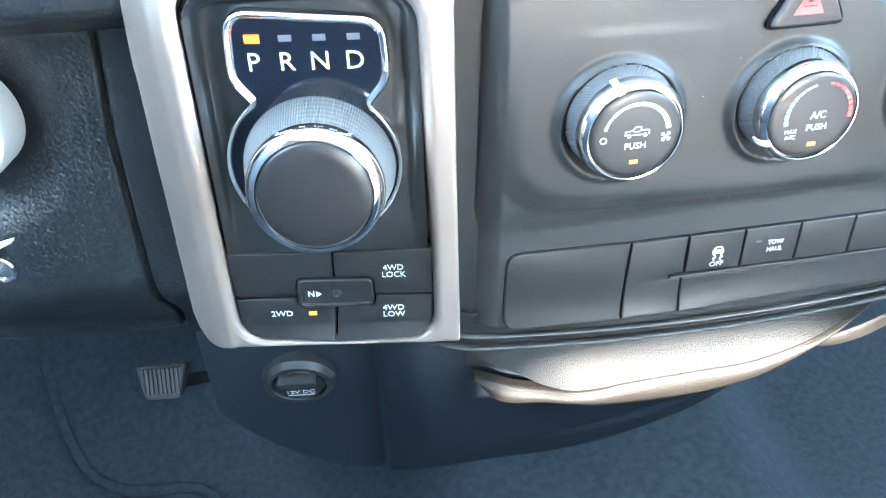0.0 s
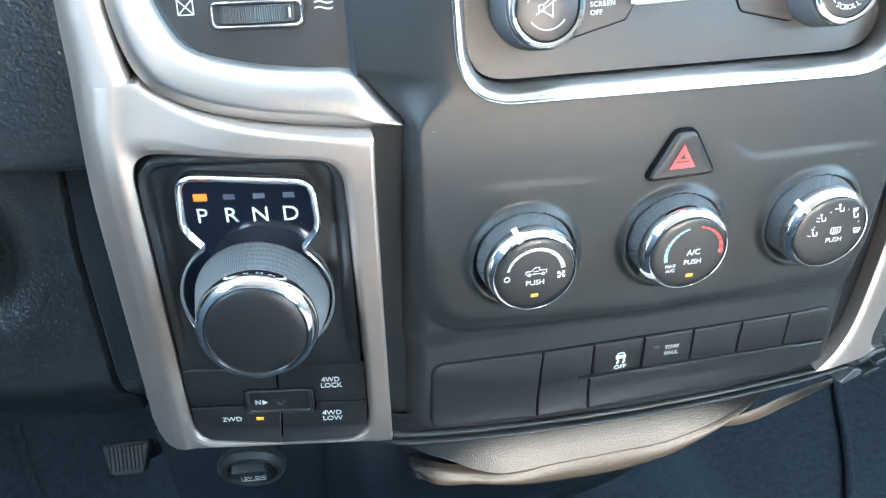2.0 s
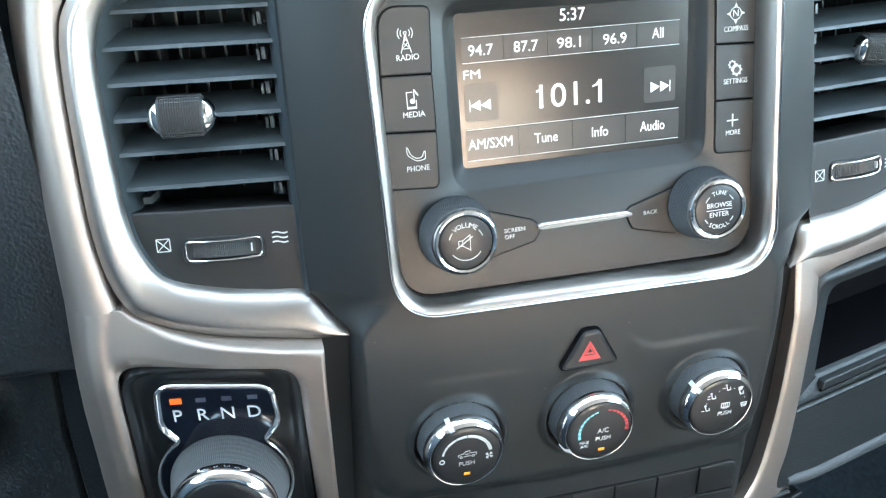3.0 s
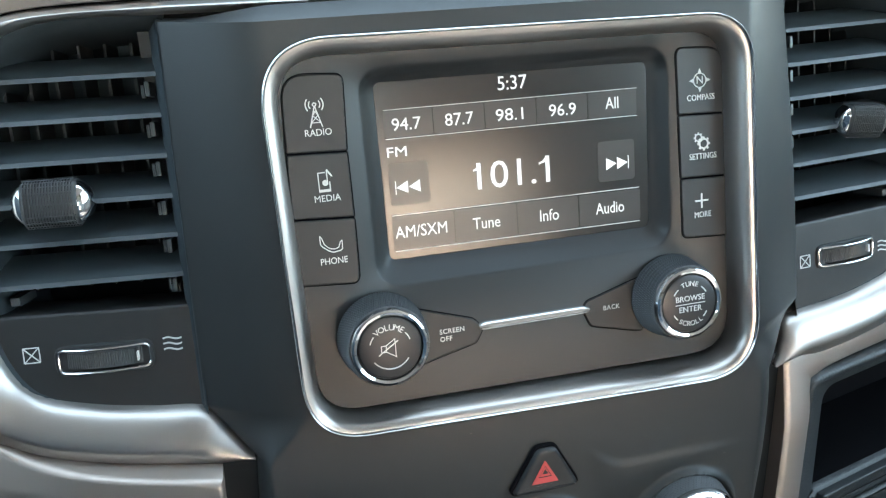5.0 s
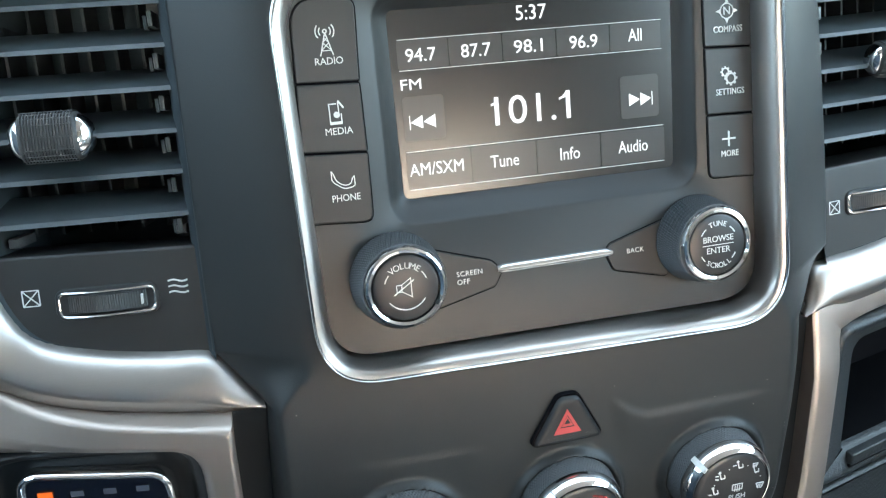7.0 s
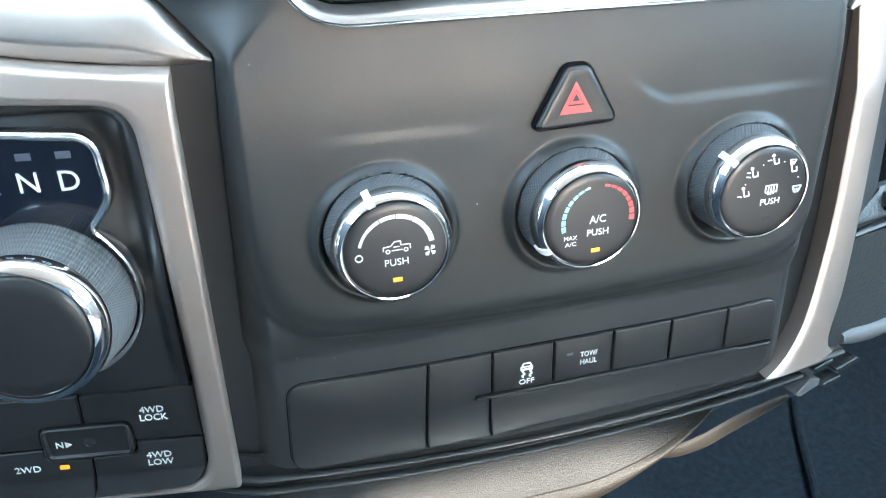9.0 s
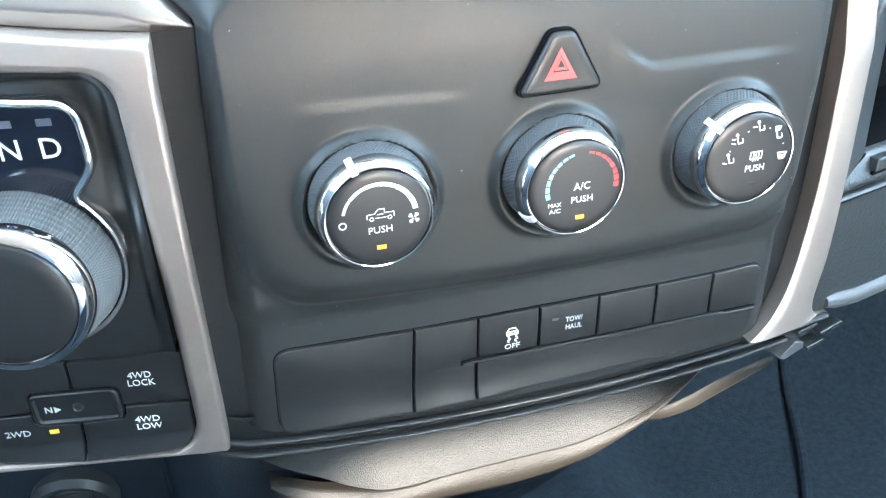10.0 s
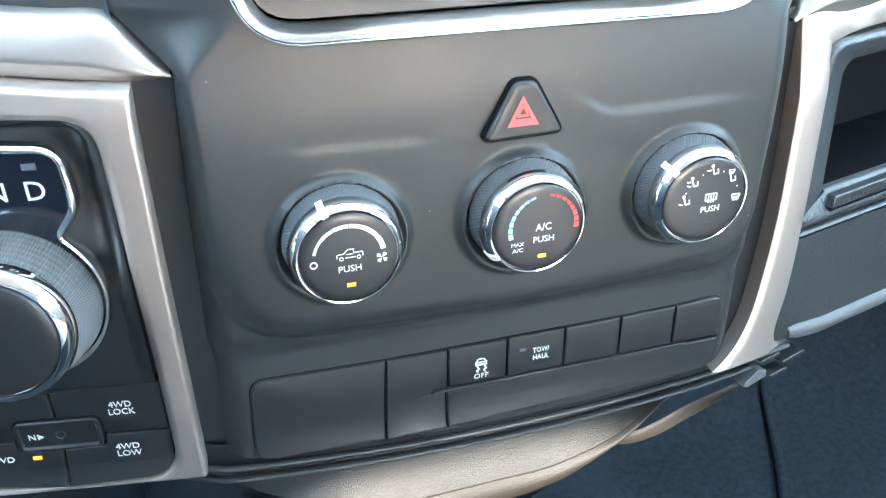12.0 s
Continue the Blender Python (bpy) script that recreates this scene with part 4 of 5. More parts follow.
kv, mv = radio_knob(-0.0598, 0.5761, "volume_knob", "round volume knob with a chrome ring")
part("lettering", moved(curved_words("VOLUME", 0.0078, 90, 0.0022, 14.5), mv), WHITE_INK, kv)
part("icon", moved(joined(bar((-0.0034, -0.0012), (-0.0034, 0.0012), 0.0003), bar((-0.0016, -0.0012), (-0.0016, 0.0012), 0.0003), bar((-0.0034, 0.0012), (-0.0016, 0.0012), 0.0003), bar((-0.0034, -0.0012), (-0.0016, -0.0012), 0.0003), bar((-0.0016, 0.0012), (0.0018, 0.0034), 0.0003), bar((-0.0016, -0.0012), (0.0018, -0.0034), 0.0003), bar((0.0018, -0.0036), (0.0018, 0.0036), 0.0003), bar((-0.0045, -0.0022), (0.0030, 0.0026), 0.0004)), mv), WHITE_INK, kv)
part("arc_mark", moved(joined(arc(0.0078, 215, 325, 0.0004), arc(0.0078, 139, 162, 0.0004), arc(0.0078, 18, 41, 0.0004)), mv), WHITE_INK, kv)
kt, mt = radio_knob(0.0622, 0.5743, "tuning_knob", "round tuning knob with a chrome ring")
part("lettering", moved(joined(moved(words("BROWSE", 0.0023, width=0.0128), pose(0, 0.0022, 0)), moved(words("ENTER", 0.0023, width=0.0100), pose(0, -0.0022, 0)), curved_words("TUNE", 0.0082, 90, 0.0020, 14), curved_words("SCROLL", 0.0082, 270, 0.0020, 13, True)), mt), WHITE_INK, kt)
part("arc_mark", moved(joined(bar((-0.0066, 0), (0.0066, 0), 0.0003), arc(0.0082, 128, 150, 0.0004), arc(0.0082, 30, 52, 0.0004), arc(0.0082, 208, 226, 0.0004), arc(0.0082, 314, 332, 0.0004)), mt), WHITE_INK, kt)


# ---- climate knobs ----
def climate_knob(x, z, point_deg, label, shift_x=0.0):
    k = thing("climate_knob", (x, 0.0, z), label, "control knob", "climate control knobs")
    m = site(HV, x, z)
    m.translation = Vector((x, 0.0035, z))
    L = 0.0195
    prof, fl = knurled(0.0210, 0.0196, 0.0, L - 0.0060, 26, 0.00026)
    part("grip", moved(lathe([(0.0196, -0.002)] + prof + [(0.0186, L - 0.0056)], 400, {a + 1: d for a, d in fl.items()}, 0.0, 2), m), RUBBER, k, "finely ribbed black grip", angle=12)
    part("chrome_ring", moved(lathe([(0.0186, L - 0.0070), (0.0195, L - 0.0062), (0.0197, L - 0.0050), (0.0194, L - 0.0032), (0.0187, L - 0.0014), (0.0179, L - 0.0003), (0.0173, L + 0.0002), (0.0170, L + 0.0001), (0.0168, L - 0.0008)], 96), m), CHROME, k, "wide chrome ring")
    part("face", moved(lathe([(0.0168, L - 0.0020), (0.0167, L - 0.0006), (0.0164, L + 0.0001), (0.0157, L + 0.0005), (0.0140, L + 0.0008), (0.004, L + 0.0009)], 96), m), KNOB_FACE, k, "matt black face")
    a = radians(point_deg)
    d, q = Vector((math.cos(a), math.sin(a))), Vector((-math.sin(a), math.cos(a))) * 0.0012
    pr = [(0.0168, L + 0.0004), (0.0177, L + 0.0005), (0.0190, L - 0.0010), (0.0198, L - 0.0034), (0.0202, L - 0.0064), (0.0195, L - 0.0068), (0.0180, L - 0.0030), (0.0168, L - 0.0012)]
    part("pointer", moved(loft([[Vector((*(d * r + q * s_), hh)) for r, hh in pr] for s_ in (-1, 1)], True, (True, True)), m), WHITE_INK, k, "white pointer")
    f = m.copy()
    f.translation = m.translation + Vector((shift_x, -(L + 0.00085), 0.0004))
    return k, f


def push_word(k, f, y=-0.0041):
    part("lettering", moved(moved(words("PUSH", 0.0023, width=0.0076), pose(0, y, 0)), f), WHITE_INK, k)


def lamp(name, geo, f, k, mat, label):
    part(name, moved(geo, f), mat, k, label)


ind = slab([(-0.0015, -0.0007), (0.0015, -0.0007), (0.0015, 0.0007), (-0.0015, 0.0007)], 0, 0.0002)
k1, f1 = climate_knob(*KNOBS[0], 112, "black fan speed knob with a chrome ring")
for i in range(6):
    part("scale", moved(arc(0.0117, 166 - 26.5 * i, 141 - 26.5 * i, 0.0009 + 0.00016 * i, seg=6), f1), WHITE_INK, k1)
part("truck_icon", moved(moved(joined(bar((-0.0042, -0.0006), (-0.0042, 0.0008), 0.0003), bar((-0.0042, 0.0008), (-0.0018, 0.0010), 0.0003), bar((-0.0018, 0.0010), (-0.0006, 0.0024), 0.0003), bar((-0.0006, 0.0024), (0.0014, 0.0024), 0.0003), bar((0.0014, 0.0024), (0.0014, 0.0010), 0.0003), bar((0.0014, 0.0010), (0.0044, 0.0010), 0.0003), bar((0.0044, 0.0010), (0.0044, -0.0006), 0.0003), bar((-0.0016, -0.0006), (0.0020, -0.0006), 0.0003), circle_bar(0.0006, 0.0003, -0.0028, -0.0008), circle_bar(0.0006, 0.0003, 0.0030, -0.0008), bar((-0.0010, 0.0006), (0.0010, 0.0006), 0.0003)), pose(0.0002, 0.0008, 0) @ Matrix.Scale(1.0, 4)), f1), WHITE_INK, k1)
push_word(k1, f1)
part("off_mark", moved(circle_bar(0.0011, 0.0004, -0.0118, -0.0009), f1), WHITE_INK, k1)
part("fan_mark", moved(joined(*[moved(slab([(0.0002, 0), (0.0016, 0.0009), (0.0021, 0), (0.0016, -0.0006)], 0, 0.0002), pose(0.0109, -0.0016, 0, 0, 0, a)) for a in (45, 135, 225, 315)]), f1), WHITE_INK, k1)
lamp("indicator", moved(ind, pose(0, -0.0103, 0)), f1, k1, AMBER, "lit amber indicator")
k2, f2 = climate_knob(*KNOBS[1], 212, "black temperature knob with a chrome ring", 0.0018)
for i in range(8):
    part("cool_scale", moved(arc(0.0122, 194 - 11.4 * i, 185 - 11.4 * i, 0.0015 - 0.00012 * i, seg=4), f2), CYAN_INK, k2, "cyan scale mark")
    part("warm_scale", moved(arc(0.0122, 81 - 11.4 * i, 72 - 11.4 * i, 0.0008 + 0.00014 * i, seg=4), f2), RED_INK, k2, "red scale mark")
part("lettering", moved(joined(moved(words("A/C", 0.0027, width=0.0058), pose(0.0000, 0.0001, 0)), moved(words("PUSH", 0.0023, width=0.0076), pose(0.0002, -0.0046, 0)), moved(words("MAX", 0.0015, width=0.0046), pose(-0.0095, -0.0055, 0)), moved(words("A/C", 0.0015, width=0.0040), pose(-0.0093, -0.0078, 0))), f2), WHITE_INK, k2)
lamp("indicator", moved(ind, pose(-0.0003, -0.0112, 0)), f2, k2, AMBER, "lit amber indicator")
k3, f3 = climate_knob(*KNOBS[2], 137, "black air direction knob with a chrome ring", 0.0019)


def seat_mark(extra):
    g = [bar((-0.0002, 0.0018), (0.0004, -0.0004), 0.0005), bar((0.0004, -0.0006), (0.0022, -0.0004), 0.0005), bar((0.0022, -0.0004), (0.0018, 0.0012), 0.0004), circle_bar(0.0004, 0.0004, -0.0004, 0.0026)]
    return joined(*(g + extra))


defrost = joined(bar((-0.0017, 0.0010), (0.0017, 0.0010), 0.0005), bar((-0.0017, 0.0010), (-0.0009, -0.0012), 0.0005), bar((0.0017, 0.0010), (0.0009, -0.0012), 0.0005), *[bar((dx, -0.0016), (dx * 0.9, 0.0002), 0.0003) for dx in (-0.0007, 0, 0.0007)])
for i, (a, g) in enumerate(((181, seat_mark([bar((-0.0022, -0.0002), (-0.0006, -0.0006), 0.0004)])), (140, seat_mark([bar((-0.0022, 0.0012), (-0.0008, 0.0012), 0.0004), bar((-0.0022, -0.0002), (-0.0006, -0.0006), 0.0004)])), (92, seat_mark([bar((-0.0024, 0.0010), (-0.0008, 0.0010), 0.0004)])), (47, joined(moved(seat_mark([]), pose(0, -0.001, 0)), moved(defrost, pose(0.0002, 0.0022, 0) @ Matrix.Scale(0.7, 4)))), (-3, defrost))):
    r = 0.0105
    part("mode_mark", moved(moved(g, pose(r * math.cos(radians(a)), r * math.sin(radians(a)), 0)), f3), WHITE_INK, k3)
for a in (160, 113, 69, 20):
    part("dot", moved(moved(lathe([(0.0002, 0), (0.0003, 0.0001), (0.0002, 0.0002)], 8), pose(0.0110 * math.cos(radians(a)), 0.0110 * math.sin(radians(a)), 0)), f3), WHITE_INK, k3)
part("rear_defrost_mark", moved(moved(joined(bar((-0.0022, -0.0013), (0.0022, -0.0013), 0.0004), bar((-0.0022, 0.0013), (0.0022, 0.0013), 0.0004), bar((-0.0022, -0.0013), (-0.0022, 0.0013), 0.0004), bar((0.0022, -0.0013), (0.0022, 0.0013), 0.0004), *[bar((dx, -0.0022), (dx, 0.0008), 0.0004) for dx in (-0.001, 0, 0.001)]), pose(0.0002, 0.0008, 0)), f3), WHITE_INK, k3)
part("lettering", moved(moved(words("PUSH", 0.0023, width=0.0074), pose(0.0004, -0.0041, 0)), f3), WHITE_INK, k3)
lamp("indicator", moved(ind, pose(0.0001, -0.0102, 0)), f3, k3, DARK, "unlit indicator window")

# ---- hazard switch ----
hazard = thing("hazard_switch", (0, 0.0, 0.507), "black triangular hazard switch with a red triangle", "hazard switch")
hz = rpoly([(-0.0150, 0.5060, 0.0018), (0.0142, 0.5064, 0.0018), (0.0040, 0.5256, 0.0036), (-0.0036, 0.5256, 0.0036)], 8)
HZ = surf((0, -0.0002, 0.515), 0, 0.06)
part("gap", plate(inset(hz, -0.0009), HZ, -0.004, 0.0003, 0.0002), GAP_SHADE, hazard)
part("button", loft([[on(HZ, x, z, hh) for x, z in inset(hz, d)] for d, hh in ((0, -0.003), (0.0, 0.0010), (0.0005, 0.0018), (0.0014, 0.0022), (0.0030, 0.0020))], True, (False, True)), SWITCH, hazard)
tr_ = lambda k: [(-0.0062 * k + 0.0012, -0.0058 * k), (0.0062 * k + 0.0012, -0.0058 * k), (0.0012, 0.0056 * k)]
m = site(HZ, -0.0020, 0.5158, 0.0021)
o_, i_ = tr_(0.92), tr_(0.48)
tri_ring = ([Vector((*p, 0)) for p in o_ + i_] + [Vector((*p, 0.0002)) for p in o_ + i_], [(0, 1, 4, 3), (1, 2, 5, 4), (2, 0, 3, 5), (6, 9, 10, 7), (7, 10, 11, 8), (8, 11, 9, 6)])
part("triangle", moved(tri_ring, m), RED_INK, hazard, "red triangle outline")
o2, i2 = tr_(0.38), tr_(0.22)
part("triangle", moved(([Vector((*p, 0)) for p in o2 + i2] + [Vector((*p, 0.0002)) for p in o2 + i2], tri_ring[1]), m), RED_INK, hazard, "inner red triangle")

# ---- switch bank under the knobs ----
SWB = surf((0, 0.0080, 0.395))
bank = thing("switch_bank", (0, 0.003, 0.383), "row of black dash switches and blank covers", "switch panel")


part("bed", plate(rpoly([(-0.1067, 0.3791, 0.007), (0.0936, 0.3805, 0.009), (0.0981, 0.3935, 0.004), (0.0981, 0.4173, 0.006), (0.0748, 0.4161, 0.001), (0.0493, 0.4157, 0.001), (-0.0520, 0.4159, 0.001), (-0.1048, 0.4176, 0.007)], 6), SWB, -0.006, -0.0004, 0.0003), GAP_SHADE, bank, "gap behind the switches, shade painted near black")


def blank(name, corners, label=""):
    b = part(name, dished(inset(rpoly(corners, 6), 0.00012), SWB, -0.004, 0.0010, 0.0010, lambda x, z: 0.0024 * (max(0.0, 0.3935 - z) / 0.0150) ** 2, [0.3782 + 0.0010 * k for k in range(16)]), SWITCH, bank, label, angle=28)
    return b


blank("blank_cover", [(-0.1063, 0.3795, 0.007), (-0.0544, 0.3779, 0.0005), (-0.0520, 0.4157, 0.0005), (-0.1045, 0.4174, 0.007)], "large smooth blank cover")
blank("blank_cover", [(-0.0539, 0.3777, 0.0005), (-0.0282, 0.3775, 0.0005), (-0.0278, 0.3945, 0.0005), (-0.0336, 0.3951, 0.0012), (-0.0336, 0.3965, 0.0012), (-0.0270, 0.3971, 0.0005), (-0.0267, 0.4155, 0.0005), (-0.0516, 0.4157, 0.0005)])
esc = blank("stability_switch", [(-0.0264, 0.3967, 0.0005), (-0.0016, 0.3963, 0.0005), (-0.0014, 0.4154, 0.0005), (-0.0263, 0.4155, 0.0005)], "black switch with a white skidding car mark")
tow = blank("tow_switch", [(-0.0011, 0.3963, 0.0005), (0.0237, 0.3963, 0.0005), (0.0238, 0.4154, 0.0005), (-0.0010, 0.4154, 0.0005)], "black switch lettered in white")
blank("blank_cover", [(0.0241, 0.3963, 0.0005), (0.0489, 0.3963, 0.0005), (0.0491, 0.4155, 0.0005), (0.0242, 0.4154, 0.0005)])
blank("blank_cover", [(0.0493, 0.3963, 0.0005), (0.0744, 0.3963, 0.0005), (0.0745, 0.4159, 0.0005), (0.0495, 0.4155, 0.0005)])
blank("blank_cover", [(0.0748, 0.3963, 0.0005), (0.0977, 0.3963, 0.0005), (0.0979, 0.4171, 0.006), (0.0749, 0.4159, 0.0005)])
blank("blank_cover", [(-0.0278, 0.3775, 0.0005), (0.0946, 0.3809, 0.011), (0.0978, 0.3951, 0.0005), (-0.0274, 0.3946, 0.0005)], "long smooth blank cover")
part("ridge", plate(rect(-0.0333, 0.0815, 0.3951, 0.3963, 0.0006, 3), SWB, -0.002, 0.0018, 0.0004), SWITCH, bank, "thin raised ridge")
m = site(SWB, -0.0127, 0.4042, 0.0012)
car = [bar((-0.0013, 0.0042), (0.0013, 0.0042), 0.0005), bar((-0.0013, 0.0042), (-0.0020, 0.0028), 0.0005), bar((0.0013, 0.0042), (0.0020, 0.0028), 0.0005), bar((-0.0024, 0.0026), (0.0024, 0.0026), 0.0005), bar((-0.0024, 0.0014), (0.0024, 0.0014), 0.0009), bar((-0.0023, 0.0028), (-0.0023, 0.0010), 0.0005), bar((0.0023, 0.0028), (0.0023, 0.0010), 0.0005), bar((-0.0020, 0.0007), (-0.0012, 0.0007), 0.0008), bar((0.0012, 0.0007), (0.0020, 0.0007), 0.0008)]
skid = [bar(a, c, 0.0006) for q in (-0.0016, 0.0014) for a, c in (((q, 0.0001), (q + 0.0009, -0.0008)), ((q + 0.0009, -0.0008), (q - 0.0004, -0.0016)), ((q - 0.0004, -0.0016), (q + 0.0004, -0.0024)))]
part("icon", moved(joined(*car, *skid), m), WHITE_INK, esc)
part("lettering", moved(moved(words("OFF", 0.0023, width=0.0062), pose(0, -0.0044, 0)), m), WHITE_INK, esc)
m = site(SWB, 0.0133, 0.4057, 0.0012)
for line, dz, w in (("TOW/", 0.0017, 0.0072), ("HAUL", -0.0019, 0.0070)):
    part("lettering", moved(moved(words(line, 0.0023, width=w), pose(0, dz, 0)), m), WHITE_INK, tow)
part("indicator", moved(moved(slab([(-0.0013, -0.0006), (0.0013, -0.0006), (0.0013, 0.0006), (-0.0013, 0.0006)], 0, 0.0002), pose(-0.0080, 0.0030, 0)), m), LAMP_OFF, tow, "unlit indicator")


# ---- shift panel: silver bezel, black insert, display, dial, drive buttons ----
def by_angle(outline, cx, cz, n=160):
    """A closed outline resampled at even angles round a point."""
    res, m = [], len(outline)
    c = Vector((cx, cz))
    for k in range(n):
        a = 2 * math.pi * k / n
        d = Vector((math.cos(a), math.sin(a)))
        best = 0.0
        for i in range(m):
            p, q = Vector(outline[i]) - c, Vector(outline[(i + 1) % m]) - c
            e = q - p
            den = d.x * e.y - d.y * e.x
            if abs(den) < 1e-12:
                continue
            t, f = (p.x * e.y - p.y * e.x) / den, (p.x * d.y - p.y * d.x) / den
            if t > best and -1e-6 <= f <= 1 + 1e-6:
                best = t
        res.append((cx + d.x * best, cz + d.y * best))
    return res


bez_out = [tuple(p) for p in spline([(-0.2365, 0.5562), (-0.2363, 0.5420), (-0.2362, 0.5266), (-0.2372, 0.4867), (-0.2385, 0.4449), (-0.2380, 0.4150), (-0.2355, 0.3938), (-0.2295, 0.3820), (-0.2180, 0.3772), (-0.2000, 0.3762), (-0.1650, 0.3762), (-0.1270, 0.3768)], 60)] + [(-0.1252, 0.3785), (-0.1253, 0.46), (-0.1250, 0.52), (-0.1244, 0.5345)] + [tuple(p) for p in spline([(-0.1423, 0.5358), (-0.1661, 0.5391), (-0.1868, 0.5441), (-0.1990, 0.5500), (-0.2060, 0.5545), (-0.2085, 0.5562)], 28)]
bez_in = rpoly([(-0.2155, 0.5308, 0.010), (-0.2156, 0.4300, 0.02), (-0.2155, 0.3833, 0.014), (-0.1352, 0.3818, 0.014), (-0.1352, 0.43, 0.03), (-0.1372, 0.5262, 0.012)], 10)
NB = 700
bo, bi = by_angle(bez_out, -0.176, 0.455, NB), by_angle(bez_in, -0.176, 0.455, NB)


def shell_height(q):
    for (a, ha), (c, hc) in zip(SHELL_PROF[2:], SHELL_PROF[3:]):
        if q <= c:
            return ha + (hc - ha) * max(0.0, (q - a) / (c - a))
    return SHELL_PROF[-1][1]


def bez_curve(t, hh):
    c = []
    for a, b in zip(bo, bi):
        p = Vector(a).lerp(Vector(b), t)
        y = left_base(p.x, p.y)
        # the outer left side rolls away like the shell above, the foot turns under
        start = -0.2128 + 0.0028 * smooth((p.y - 0.540) / 0.014)
        q = (start - p.x) / (start + 0.2365)
        k = 1.0 - 0.40 * smooth((0.556 - p.y) / 0.06)
        deep = shell_height(q)
        deep = deep if deep > 0 else deep * k
        out = min(hh, deep - 0.006)
        if hh > -0.01:
            w = smooth((p.y - 0.540) / 0.012) * smooth((-0.203 - p.x) / 0.006)
            flat = hh if hh < -0.005 else hh + (0.0034 - hh) * w
            w = smooth(q / 0.3)
            out = flat * (1 - w) + deep * w
            out -= 0.006 * smooth((0.3818 - p.y) / 0.0055) + 0.0002 * smooth((p.y - 0.5552) / 0.0008)
        y -= out
        c.append(Vector((p.x, y, p.y)))
    return c


shift = thing("gear_selector_console", (-0.176, 0.015, 0.376), "satin silver gear selector bezel with a black insert", "gear console")
part("bezel", loft([bez_curve(0.0, -0.02), bez_curve(0.0, 0.0005), bez_curve(0.04, 0.0024), bez_curve(0.10, 0.0032), *[bez_curve(0.05 * i, 0.0034) for i in range(3, 16)], bez_curve(0.8, 0.0032), bez_curve(0.9, 0.0028), bez_curve(0.95, 0.0016), bez_curve(1.0, 0.0006), bez_curve(1.0, -0.008)], True), SILVER, shift, "satin silver bezel", angle=40)
DIAL_C, DIAL_R = (-0.1760, 0.4650), 0.0310


def insert_point(u, v):
    x, z = -0.2165 + 0.0825 * u, 0.4255 + 0.1065 * v
    y = sy(SHL, x, z) + 0.0012
    sd = box_sdf(x, z, -0.1757, 0.457, 0.0398, 0.0722, 0.011)
    y += 0.0022 * smooth((-sd - 0.0040) / 0.0022) * smooth((z - 0.430) / 0.02) - 0.0014 * smooth((0.0060 + sd) / 0.006)
    y += 0.0030 * smooth((0.009 - abs(box_sdf(x, z, -0.176, 0.494, 0.031, 0.032, 0.02))) / 0.009)
    y += 0.007 * smooth((0.0298 - math.hypot(x - DIAL_C[0], z - DIAL_C[1])) / 0.0015)
    y += 0.24 * 0.006 * math.log1p(math.exp((z - 0.528) / 0.006))
    # thin gap along the silver bezel
    y += 0.006 * smooth((sd + 0.0012) / 0.0008)
    return Vector((x, y, z))


part("insert", grid_sheet(insert_point, 110, 140), INSERT, shift, "satin black insert", angle=60)
# gloss display in its chrome rim
ring = [(DIAL_C[0] + DIAL_R * math.cos(radians(a)), DIAL_C[1] + DIAL_R * math.sin(radians(a)), 0.0) for a in range(129, 408, 3)]
disp = rpoly([(-0.1488, 0.5185, 0.008), (-0.1998, 0.5223, 0.008), (-0.2012, 0.4985, 0.016), (-0.1950, 0.4905, 0.003), *ring, (-0.1545, 0.4890, 0.003), (-0.1475, 0.4975, 0.016)], 8)
DSP = surf((-0.176, 0.0135, 0.5), -0.17, 0.0)
display = part("gear_display", plate(inset(disp, 0.0004), DSP, -0.004, 0.0010, 0.0003), PIANO, shift, "gloss black gear display")


def disp_curve(d, hh):
    """The display's outline moved inwards; the rim is slimmer round the dial."""
    slim = lambda z: 0.62 + 0.38 * smooth((z - 0.482) / 0.012)
    return [on(DSP, x + (u - x) * slim(z) * d / 0.001, z + (v - z) * slim(z) * d / 0.001, hh) for (x, z), (u, v) in zip(disp, inset(disp, 0.001))]


part("chrome_rim", loft([disp_curve(d, hh) for d, hh in ((-0.0010, -0.003), (-0.0010, 0.0016), (-0.0006, 0.0024), (0.0, 0.0028), (0.0006, 0.0026), (0.0018, 0.0016), (0.0021, 0.0008))], True), CHROME, display, "chrome rim round display and dial")
for ch, x in (("P", -0.1923), ("R", -0.1812), ("N", -0.1700), ("D", -0.1584)):
    part("lettering", moved(words(ch, 0.0064), site(DSP, x, 0.5045, 0.0013)), WHITE_INK, display)
for i, x in enumerate((-0.1918, -0.1809, -0.1696, -0.1583)):
    part("indicator", moved(slab([(-0.0026, -0.0015), (0.0026, -0.0015), (0.0026, 0.0015), (-0.0026, 0.0015)] if i == 0 else [(-0.0022, -0.0011), (0.0022, -0.0011), (0.0022, 0.0011), (-0.0022, 0.0011)], 0, 0.0003), site(DSP, x, 0.5130, 0.0013)), AMBER_P if i == 0 else LAMP_OFF, display, "lit orange lamp" if i == 0 else "unlit grey lamp")

